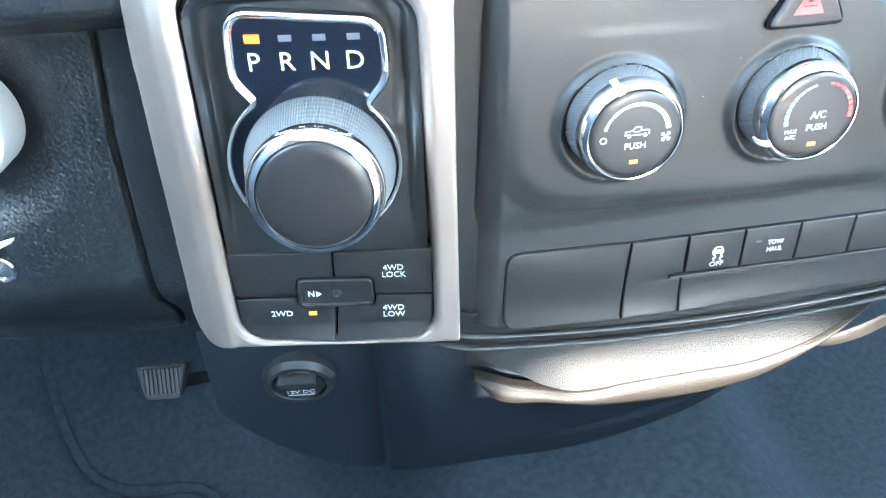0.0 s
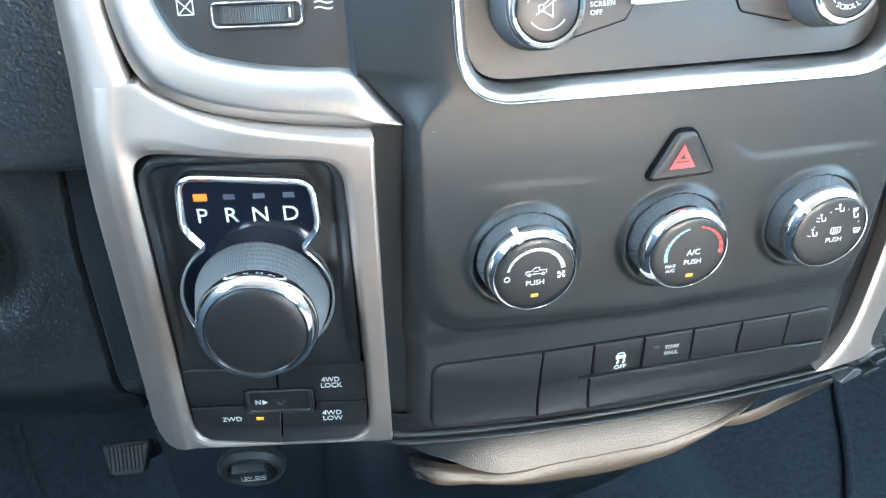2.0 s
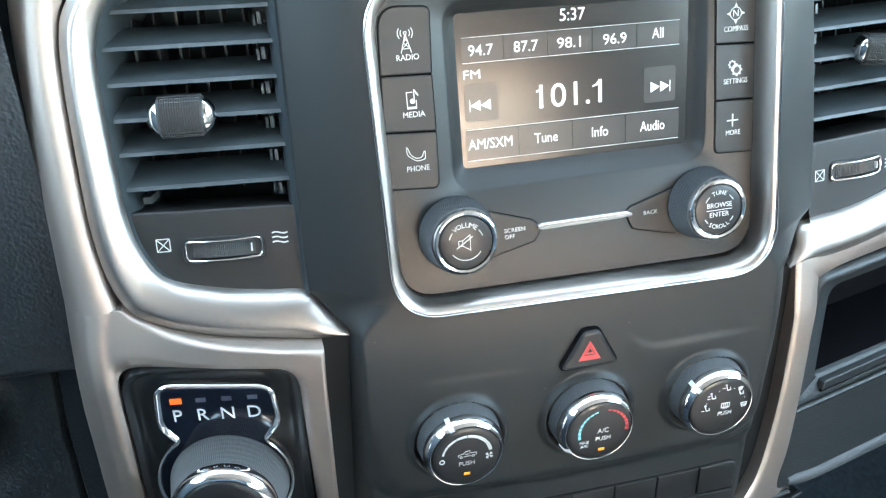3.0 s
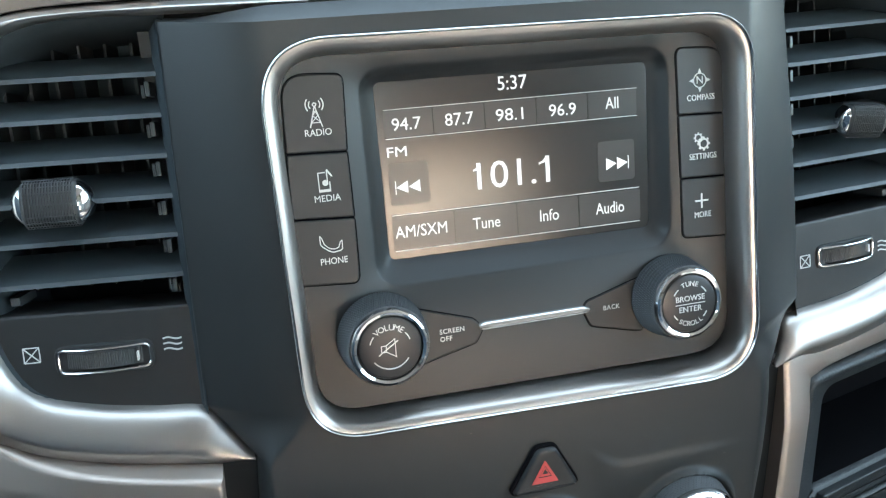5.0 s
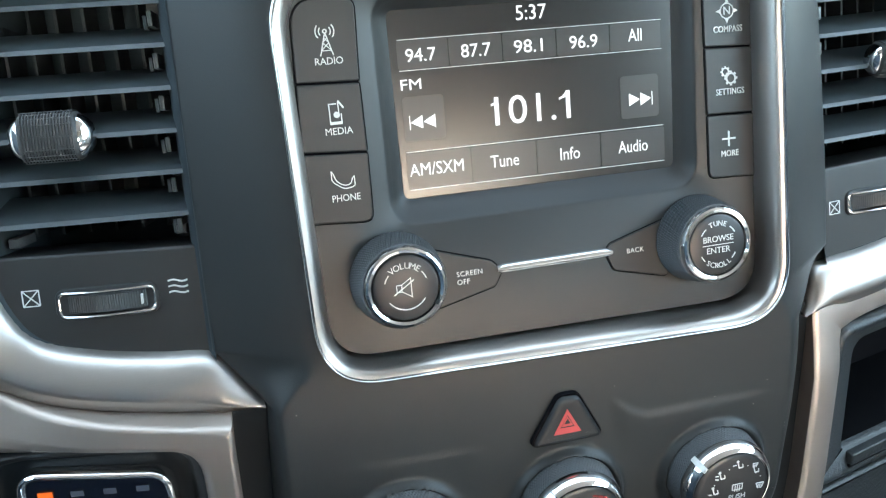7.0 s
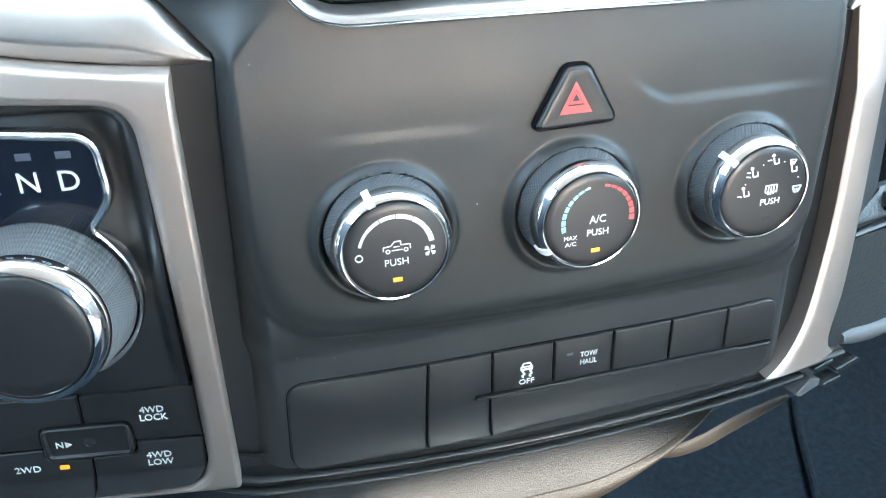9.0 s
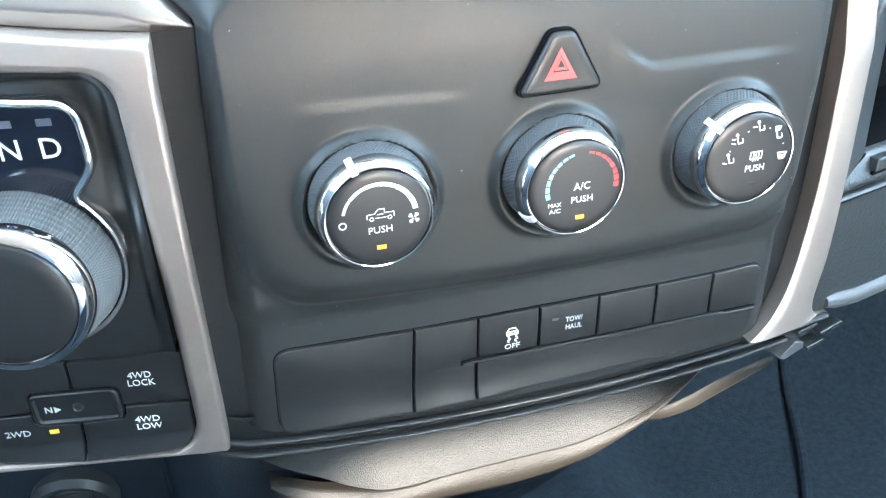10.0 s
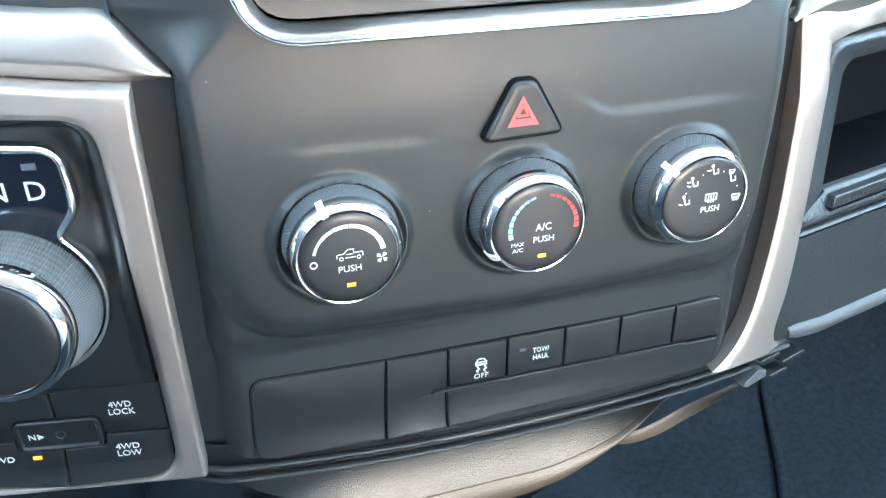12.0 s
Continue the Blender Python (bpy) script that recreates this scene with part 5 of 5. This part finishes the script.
dial = thing("shift_dial", (-0.174, 0.012, 0.466), "large rotary gear selector dial with a chrome edge", "gear selector")
AX = surf((-0.1738, 0.0165, 0.4650), -0.13, 0.08)
m = site(AX, -0.1738, 0.4642)
prof, fl = knurled(0.0284, 0.0244, 0.002, 0.0228, 16, 0.0005)
part("grip", moved(lathe([(0.0280, 0.0)] + prof + [(0.0235, 0.0235)], 340, {a + 1: d for a, d in fl.items()}), m), DIALGRIP, dial, "ribbed grey-black grip", angle=12)
part("chrome_edge", moved(lathe([(0.0237, 0.0222), (0.0240, 0.0232), (0.0240, 0.0256), (0.0236, 0.0276), (0.0227, 0.0292), (0.0215, 0.0302), (0.0203, 0.0306), (0.0197, 0.0297)], 128), m), CHROME, dial, "polished chrome edge")
part("face", moved(lathe([(0.0199, 0.0270), (0.0199, 0.0298), (0.0196, 0.0305), (0.0188, 0.0310), (0.015, 0.0314), (0.006, 0.0316)], 128), m), KNOB_FACE, dial, "smooth black face")

# four wheel drive buttons
drive = thing("drive_mode_switch", (-0.1755, 0.012, 0.382), "black four wheel drive button panel with white letters", "drive switch")
DRV = SHL


def drive_button(name, corners, label=""):
    return part(name, dished(inset(rpoly(corners, 5), 0.00025), DRV, -0.006, 0.0002, 0.0005, lambda x, z: 0.0026 * (max(0.0, 0.3905 - z) / 0.0075) ** 1.4, [0.3815 + 0.0008 * k for k in range(13)]), SWITCH, drive, label, angle=28)


drive_button("button", [(-0.2150, 0.4058, 0.0006), (-0.2128, 0.4040, 0.002), (-0.1900, 0.4044, 0.001), (-0.1900, 0.4132, 0.003), (-0.1748, 0.4132, 0.0005), (-0.1744, 0.4252, 0.0005), (-0.2152, 0.4258, 0.0005)])
b_lock = drive_button("button", [(-0.1742, 0.4132, 0.0005), (-0.1590, 0.4132, 0.003), (-0.1590, 0.4046, 0.001), (-0.1380, 0.4044, 0.002), (-0.1356, 0.4040, 0.0006), (-0.1354, 0.4262, 0.0005), (-0.1739, 0.4252, 0.0005)], "black button lettered in white")
b_2wd = drive_button("button", [(-0.2148, 0.4034, 0.0006), (-0.2146, 0.3850, 0.012), (-0.1764, 0.3820, 0.0005), (-0.1750, 0.3982, 0.0005), (-0.1900, 0.3986, 0.003), (-0.1904, 0.4038, 0.001), (-0.2126, 0.4034, 0.002)], "black button lettered in white with an amber lamp")
b_low = drive_button("button", [(-0.1759, 0.3820, 0.0005), (-0.1364, 0.3834, 0.012), (-0.1357, 0.4034, 0.0006), (-0.1378, 0.4038, 0.002), (-0.1586, 0.4040, 0.001), (-0.1590, 0.3986, 0.003), (-0.1745, 0.3982, 0.0005)], "black button lettered in white")
b_n = part("neutral_button", loft([[on(DRV, x, z, hh) for x, z in inset(rect(-0.1896, -0.1594, 0.3990, 0.4128, 0.0032), d)] for d, hh in ((0, -0.006), (0, 0.0008), (0.0005, 0.0012), (0.0012, 0.0012), (0.0018, 0.0002))], True, (False, True)), SWITCH, drive, "small recessed neutral button")
for b, body, x, z, w in ((b_lock, "4WD\nLOCK", -0.1508, 0.4158, 0.0094), (b_low, "4WD\nLOW", -0.1518, 0.3958, 0.0090), (b_2wd, "2WD", -0.1971, 0.3957, 0.0088)):
    part("lettering", moved(words(body, 0.0026, width=w), site(DRV, x, z, 0.0003)), WHITE_INK, b)
part("lettering", moved(joined(words("N", 0.0026), slab([(0.0020, -0.0013), (0.0042, 0), (0.0020, 0.0013)], 0, 0.0002)), site(DRV, -0.1842, 0.4054, 0.0003)), WHITE_INK, b_n)
part("pin_hole", moved(lathe([(0.0020, 0), (0.0020, 0.0005), (0.0015, 0.0006), (0.0012, 0.0001)], 24), site(DRV, -0.1742, 0.4056, 0.0002)), SOFT_BLACK, b_n)
part("indicator", moved(slab([(-0.0016, -0.0008), (0.0016, -0.0008), (0.0016, 0.0008), (-0.0016, 0.0008)], 0, 0.0003), site(DRV, -0.1846, 0.3957, 0.0003)), AMBER, b_2wd, "lit amber lamp")
part("bed", plate(rpoly([(-0.2152, 0.3835, 0.012), (-0.1353, 0.3815, 0.012), (-0.1352, 0.4270, 0.001), (-0.2153, 0.4262, 0.001)], 6), DRV, -0.012, -0.0016, 0.0003), GAP_SHADE, drive)

# ---- passenger side silver panel and storage bin ----
pas = thing("passenger_dash_panel", (0.25, 0.05, 0.377), "satin silver panel edge on the passenger dash", "dashboard trim")
def bent(low, corner, far, n):
    return spline(low + [corner], n) + spline([corner] + far, n)[1:]


p_out = bent([(0.0950, 0.3792), (0.1010, 0.3828), (0.1074, 0.3887), (0.1139, 0.4012), (0.1186, 0.4226), (0.1220, 0.4488), (0.1234, 0.4813), (0.1240, 0.5080)], (0.1242, 0.5338), [(0.150, 0.5375), (0.19, 0.5440), (0.25, 0.556), (0.34, 0.568)], 50)
p_in = bent([(0.1440, 0.3765), (0.1348, 0.3800), (0.1322, 0.3862), (0.1335, 0.3962), (0.1366, 0.4110), (0.1388, 0.4437), (0.1398, 0.4760), (0.1404, 0.4980)], (0.1420, 0.5172), [(0.1560, 0.5200), (0.19, 0.5215), (0.25, 0.523), (0.34, 0.524)], 50)


def p_curve(t, hh):
    c = []
    for a, b in zip(p_out, p_in):
        p = a.lerp(b, t)
        c.append(Vector((p.x, sy(RP, p.x, p.y) - hh + 0.2 * max(0, p.y - 0.50), p.y)))
    return c


P_PROF = ((0, -0.012), (0, 0.0008), (0.08, 0.0022), (0.2, 0.0027), (0.6, 0.0027), (0.92, 0.0018), (1.0, 0.0004), (1.0, -0.006))
part("upright_strip", loft([p_curve(t, hh)[:50] for t, hh in P_PROF], False), SILVER, pas, "satin silver upright strip", angle=40)
part("top_strip", loft([p_curve(t, hh)[49:] for t, hh in P_PROF], False), SILVER, pas, "satin silver top strip", angle=40)

bin_ = thing("storage_bin", (0.25, 0.05, 0.377), "open black storage bin with a grained drawer below", "storage bin")
frame_o = rpoly([(0.1392, 0.5185, 0.010), (0.36, 0.5225, 0.010), (0.36, 0.4362, 0.002), (0.1350, 0.4362, 0.002)], 8)
frame_i = rpoly([(0.1535, 0.5080, 0.008), (0.348, 0.5120, 0.008), (0.348, 0.4510, 0.003), (0.1535, 0.4505, 0.003)], 8)
part("bin_frame", loft([[on(RP, x, z, hh) for x, z in c] for c, hh in ((frame_o, -0.012), (frame_o, -0.0012), (inset(frame_o, 0.0012), 0.0000), (inset(frame_o, 0.0030), 0.0004), (inset(frame_o, 0.0050), -0.0010), (inset(frame_i, -0.0010), -0.0030), (frame_i, -0.0045), (inset(frame_i, 0.0006), -0.0070))], True), BIN, bin_, "black frame", angle=50)
# inside of the bin: its shade is put into the near-black colour
part("bin_well", loft([[on(RP, x, z, hh) for x, z in inset(frame_i, 0.0006)] for hh in (-0.0068, -0.055)], True), GAP_SHADE, bin_, "bin well, shade painted near black")
part("bin_back", loft([[on(RP, x, z, hh) for x, z in frame_i] for hh in (-0.0548, -0.058)], True, (True, True)), GAP_SHADE, bin_)
part("bin_sill", plate(rpoly([(0.1560, 0.4425, 0.001), (0.346, 0.4450, 0.001), (0.346, 0.4510, 0.001), (0.1565, 0.4485, 0.001)], 3), RP, -0.006, 0.0016, 0.0008), BIN, bin_, "raised sill")
dr = rpoly([(0.1348, 0.4350, 0.001), (0.36, 0.4355, 0.001), (0.36, 0.384, 0.01), (0.21, 0.3755, 0.03), (0.1300, 0.3795, 0.007)], 8)
drawer = part("drawer", loft([[on(RP, x, z, hh) for x, z in inset(dr, d)] for d, hh in ((0, -0.015), (0, -0.0010), (0.0006, 0.0004), (0.0014, 0.0010), (0.0022, 0.0010))], True, (False, True)), BIN, bin_, "grained dark drawer front")

# rounded lip along the foot of the drawer, paler for reflected window light
lip = []
for k in range(31):
    x = 0.1400 + 0.2125 * k / 30
    z = 0.3842 - 0.0035 * smooth((x - 0.135) / 0.03) + 0.25 * max(0.0, x - 0.23) ** 1.5
    lip.append([on(RP, x, z - 0.0006 + 0.0042 * smooth((k + 1.6) / 2.6) * math.sin(q), 0.0004 + 0.0036 * smooth((k + 1.6) / 2.6) * math.cos(q)) for q in [2 * math.pi * j / 12 for j in range(12)]])
part("lip", loft(lip, True, (True, True)), RUBBER, drawer, "rounded lip, paler to stand for a window reflection")
# catch slot under the sill, its shade painted near black
part("slot", plate(rpoly([(0.1565, 0.4408, 0.0006), (0.346, 0.4432, 0.0006), (0.346, 0.4444, 0.0006), (0.1565, 0.4421, 0.0006)], 3), RP, -0.004, 0.0004, 0.0001), GAP_SHADE, bin_, "slot, shade painted near black")

# ---- lower edge of the dash: ledges, grained pad, underside darkened for shade ----
lower = thing("lower_dash_panel", (0, 0.05, 0.28), "grained lower dash panel lit by the sun along its top", "dashboard")


def ledge_z(x):
    return 0.3725 + 0.55 * x * x


def ledge_back(x):
    return 0.35 * max(0.0, -x - 0.12) + 0.05 * max(0.0, x - 0.10)


def ledge_rail(drop, y0, r, x0, x1):
    """A rounded rail that follows the foot of the stack."""
    cs = []
    for k in range(61):
        x = x0 + (x1 - x0) * k / 60
        cs.append([Vector((x, y0 + ledge_back(x) - 1.6 * r * math.cos(q), ledge_z(x) - drop + r * math.sin(q))) for q in [2 * math.pi * j / 14 for j in range(14)]])
    return loft(cs, True, (True, True))


def ledge_web(u, v):
    x = -0.215 + 0.36 * u
    return Vector((x, 0.0125 + ledge_back(x) + 0.022 * v, ledge_z(x) + 0.006 - 0.036 * v))


part("web", grid_sheet(ledge_web, 60, 6), DARK, lower, "dark web behind the rails", angle=60)
part("upper_rail", ledge_rail(0.0046, 0.0096, 0.0011, -0.205, 0.140), SOFT_BLACK, lower, "slim black rail")
part("lower_rail", ledge_rail(0.0162, 0.0160, 0.0013, -0.165, 0.125), SOFT_BLACK, lower, "rounded black rail")


def line_of(pts):
    """A height over x that runs smoothly through (x, z) points."""
    run = spline(pts, 240)

    def at(x):
        for a, b in zip(run, run[1:]):
            if x <= b.x:
                return a.y + (b.y - a.y) * max(0.0, (x - a.x) / max(1e-9, b.x - a.x))
        return run[-1].y
    return at


pad_foot = line_of([(-0.118, 0.3478), (-0.108, 0.3431), (-0.0946, 0.3345), (-0.0804, 0.3242), (-0.0658, 0.3172), (-0.051, 0.3160), (-0.037, 0.3172), (0.0, 0.3182), (0.025, 0.3188), (0.04, 0.3215), (0.06, 0.3285), (0.08, 0.3405), (0.10, 0.3560)])
lip_top = line_of([(-0.136, 0.3350), (-0.122, 0.3344), (-0.108, 0.3318), (-0.094, 0.3248), (-0.080, 0.3202), (-0.066, 0.3160), (-0.051, 0.3150), (-0.037, 0.3165), (0.0, 0.3176), (0.025, 0.3182), (0.04, 0.3210), (0.06, 0.3280), (0.08, 0.3400), (0.10, 0.3555)])
lip_foot = line_of([(-0.118, 0.3330), (-0.114, 0.3318), (-0.109, 0.3255), (-0.103, 0.3185), (-0.094, 0.3146), (-0.080, 0.3122), (-0.065, 0.3078), (-0.05, 0.3040), (-0.03, 0.3026), (-0.01, 0.3022), (0.01, 0.3034), (0.025, 0.3058), (0.04, 0.3100), (0.06, 0.3215), (0.08, 0.3360), (0.10, 0.3530)])


def pad_front(x):
    e = (x + 0.012) / 0.100
    return 0.027 + 0.02 * smooth(e - 0.75) + 0.010 * smooth((-0.104 - x) / 0.03)


def pad_point(u, v):
    """Grained skin that rolls forward from under the ledge to its foot."""
    x = -0.117 + 0.215 * u
    q = math.sin(min(1.0, v / 0.94) * math.pi / 2)
    top, foot = 0.3530 + 0.4 * x * x, pad_foot(x)
    tuck = smooth((v - 0.92) / 0.08)
    return Vector((x, pad_front(x) + 0.021 * (1 - q) + 0.006 * tuck, top + (min(foot, top) - top) * q ** 0.9 - 0.0008 * tuck))


def lip_y(x, z):
    t = (lip_top(x) - z) / max(0.001, lip_top(x) - lip_foot(x))
    return pad_front(x) - 0.0024 * math.sin(math.pi * min(1.0, max(0.0, t)))


def lip_point(u, v):
    """Smooth lip below the pad, turning under at its foot."""
    x = -0.114 + 0.213 * u
    a, b = lip_top(x), lip_foot(x)
    if v < 0.1:
        return Vector((x, pad_front(x) + 0.006 * (1 - v / 0.1), a + 0.0004))
    if v < 0.75:
        z = a + (b - a) * (v - 0.1) / 0.65
        return Vector((x, lip_y(x, z), z))
    t = (v - 0.75) / 0.25
    return Vector((x, pad_front(x) + 0.030 * t ** 1.3, b - 0.006 * t ** 0.6))


# dark sheet added where a wedge of shadow falls between pad and lip
def pad_shade_point(u, v):
    x = -0.116 + 0.066 * u
    return Vector((x, 0.0362 + 0.004 * (1 - v), lip_top(x) - 0.004 + (pad_foot(x) - lip_top(x) + 0.007) * v))


part("pad", grid_sheet(pad_point, 160, 40), PADSKIN, lower, "grey grained pad", angle=80)
part("lower_lip", grid_sheet(lip_point, 180, 40), PADLIP_SUN, lower, "smooth lip below the pad, tinted with the sun's warmth", angle=80)
part("pad_shade", grid_sheet(pad_shade_point, 60, 4), DARK, lower, "added dark wedge in place of the shadow between pad and lip")


def under_point(u, v):
    x = -0.24 + 0.42 * u
    d, e = max(0, -x - 0.13), max(0, x + 0.09)
    bot = 0.2425 + 2.9 * d ** 2 + 20 * d ** 3 + 1.25 * e ** 2 + 4 * e ** 3
    if v < 0.6:
        z = 0.365 + (bot - 0.365) * v / 0.6
        y = 0.052 + 0.010 * v / 0.6 - 0.013 * math.sin(math.pi * v / 0.6) * smooth((x + 0.165) / 0.03)
        # door of the lower compartment stands proud, with a faint ledge near its foot
        y -= 0.0050 * smooth((x + 0.1590) / 0.0025)
        y -= 0.0022 * smooth((v - 0.475) / 0.012) * smooth((x + 0.10) / 0.05) * smooth((0.05 - x) / 0.04)
    else:
        t = (v - 0.6) / 0.4
        z, y = bot - 0.004 * math.sin(t * math.pi), 0.062 + 0.16 * t
    return Vector((x, y, z))


part("underside", grid_sheet(under_point, 280, 100), BELLY_SHADE, lower, "underside, darkened in colour for shade", angle=60)

# pale edge that runs on from the pad to the bracket, in the sun-tinted colour
edge = []
for p, hh in zip(spline([(0.0600, 0.0420, 0.3170), (0.0720, 0.0330, 0.3200), (0.0880, 0.0300, 0.3255), (0.1035, 0.0300, 0.3320), (0.1310, 0.0300, 0.3420)], 40), [0.0012 + 0.0024 * math.sin(math.pi * k / 39) + 0.0008 * k / 39 for k in range(40)]):
    edge.append([p + Vector((0, 0.0012 * math.cos(q), 1.25 * hh * math.sin(q))) for q in [2 * math.pi * j / 12 for j in range(12)]])
part("end_edge", loft(edge, True, (True, True)), PADLIP_SUN, lower, "pale lit edge beside the pad, tinted with the sun's warmth")

# ---- power outlet under the shift panel ----
OUTL = surf((-0.1972, 0.055, 0.3253), -0.1, -0.3)
outlet = thing("power_outlet", (-0.198, 0.05, 0.322), "black capped power outlet under the shift panel", "power outlet")
m = site(OUTL, -0.1972, 0.3253) @ Matrix.Scale(1.08, 4)
part("bezel", moved(lathe([(0.0165, -0.006), (0.0170, 0.001), (0.0150, 0.004), (0.0128, 0.004), (0.0120, 0.001)], 64), m), SOFT_BLACK, outlet)
capo = part("cap", moved(lathe([(0.0120, 0.0), (0.0120, 0.0020), (0.0110, 0.0036), (0.004, 0.0040)], 64), m), INSERT, outlet, "satin black cap")
part("lip", moved(plate(rect(-0.0085, 0.0085, 0.0055, 0.0090, 0.0015, 4), surf((0, 0, 0)), 0.0, 0.0075, 0.001), m @ pose(0, 0.0005, 0.001, -90, 0, 0)), SOFT_BLACK, capo)
part("lettering", moved(moved(words("12V DC", 0.0026, width=0.0125), pose(0, -0.0050, 0.0040)), m), WHITE_INK, capo)
part("line_mark", moved(bar((-0.0060, -0.0076), (0.0062, -0.0076), 0.0007, 0.0040, 0.0042), m), WHITE_INK, capo)

# ---- accelerator pedal and floor mat piping ----
PED = surf((-0.288, 0.150, 0.250), -0.1, 0.8)
pedal = thing("accelerator_pedal", (-0.288, 0.16, 0.24), "ribbed black rubber accelerator pedal", "pedal")
part("pad", plate(rpoly([(-0.3027, 0.2607, 0.002), (-0.2985, 0.2440, 0.004), (-0.2772, 0.2438, 0.004), (-0.2706, 0.2615, 0.002)], 5), PED, -0.010, 0.0, 0.002), RUBBER, pedal)
for k in range(9):
    x = -0.2985 + 0.0026 * k
    part("rib", plate([(x, 0.2465), (x + 0.0012, 0.2465), (x + 0.0012, 0.2590), (x, 0.2590)], PED, -0.001, 0.0012, 0.0005), RUBBER, pedal)
part("arm", loft([[Vector((x, y, z + d)) for x, d in ((-0.293, 0), (-0.281, 0), (-0.281, 0.012), (-0.293, 0.012))] for y, z in ((0.162, 0.236), (0.26, 0.152), (0.36, 0.070), (0.43, 0.030))], True, (True, True)), DARK, pedal)


# ---- floor mats: raised edges on the carpet ----
def mat_edge(name, pts, label):
    """A raised rubber edge that follows the floor."""
    run = [Vector((x, y, floor_z(x, y) + 0.004)) for x, y in (tuple(p) for p in spline(pts, 60))]
    cs = []
    for i, p in enumerate(run):
        t = (run[min(i + 1, len(run) - 1)] - run[max(i - 1, 0)]).normalized()
        side = t.cross(Vector((0, 0, 1))).normalized()
        cs.append([p + side * 0.005 * math.cos(q) + Vector((0, 0, 0.005 * math.sin(q))) for q in [2 * math.pi * j / 10 for j in range(10)]])
    ob = part(name, loft(cs, True, (True, True)), CARPET, None)
    return tagged(ob, label, "floor mat")


mat_edge("floor_mat_edge", [(0.43, 0.36), (0.405, 0.30), (0.37, 0.235), (0.325, 0.165), (0.29, 0.12), (0.25, 0.06), (0.24, -0.10), (0.24, -0.40)], "black rubber edge of the passenger floor mat")
mat_edge("floor_mat_edge", [(-0.46, 0.42), (-0.44, 0.36), (-0.415, 0.32), (-0.38, 0.297), (-0.32, 0.288), (-0.30, 0.262), (-0.295, 0.20), (-0.29, 0.0), (-0.29, -0.30)], "black rubber edge of the driver floor mat")

# ---- small bracket at the end of the lower ledge ----
CLP = surf((0.13, 0.015, 0.365), 0.25, 0.05)
clip_ = thing("ledge_bracket", (0.132, 0.02, 0.362), "small black bracket at the end of the dash ledge", "bracket")
for name, corners, h0, h1, label in (
        ("foot", [(0.1190, 0.3588, 0.001), (0.1226, 0.3565, 0.001), (0.1345, 0.3585, 0.001), (0.1345, 0.3618, 0.001), (0.1285, 0.3645, 0.001)], -0.008, 0.0008, "bent grey foot"),
        ("prong", [(0.1335, 0.3600, 0.0007), (0.1354, 0.3576, 0.0007), (0.1468, 0.3593, 0.0007), (0.1452, 0.3608, 0.0007)], -0.004, 0.0030, ""),
        ("prong", [(0.1406, 0.3660, 0.0008), (0.1429, 0.3634, 0.0008), (0.1572, 0.3650, 0.0008), (0.1552, 0.3674, 0.0008)], -0.004, 0.0036, ""),
        ("prong", [(0.1288, 0.3692, 0.0007), (0.1310, 0.3662, 0.0007), (0.1423, 0.3684, 0.0007), (0.1411, 0.3702, 0.0007)], -0.006, 0.0010, ""),
        ("backing", [(0.1230, 0.3600, 0.001), (0.1440, 0.3610, 0.001), (0.1540, 0.3680, 0.001), (0.1260, 0.3700, 0.001)], -0.012, -0.0045, "")):
    part(name, plate(rpoly(corners, 4), CLP, h0, h1, 0.0007), RUBBER if name == "foot" else BIN, clip_, label)

# ---- dust on the stack ----
random.seed(7)
dv, df = [], []
for k in range(70):
    x, z = random.uniform(-0.105, 0.11), random.uniform(0.385, 0.54)
    if box_sdf(x, z, -0.0037, 0.3983, 0.1015, 0.0190, 0.008) < 0 or any(math.hypot(x - cx, z - cz) < 0.024 for cx, cz in KNOBS) or abs(x) < 0.017 and z > 0.503:
        continue
    r, y, a = random.choice((0.00010, 0.00014, 0.00022)), stack_y(x, z), random.uniform(0, 3)
    n = len(dv)
    dv += [Vector((x + r * math.cos(a + q), y - 0.00005, z + r * math.sin(a + q) * random.uniform(0.5, 1))) for q in (0, 1.3, 2.9, 4.4)] + [Vector((x, y - 0.00018, z))]
    df += [(n + i, n + (i + 1) % 4, n + 4) for i in range(4)]
tagged(part("dust_specks", (dv, df), ROOF, None), "pale dust specks on the black dash", "dust", kind="stuff")
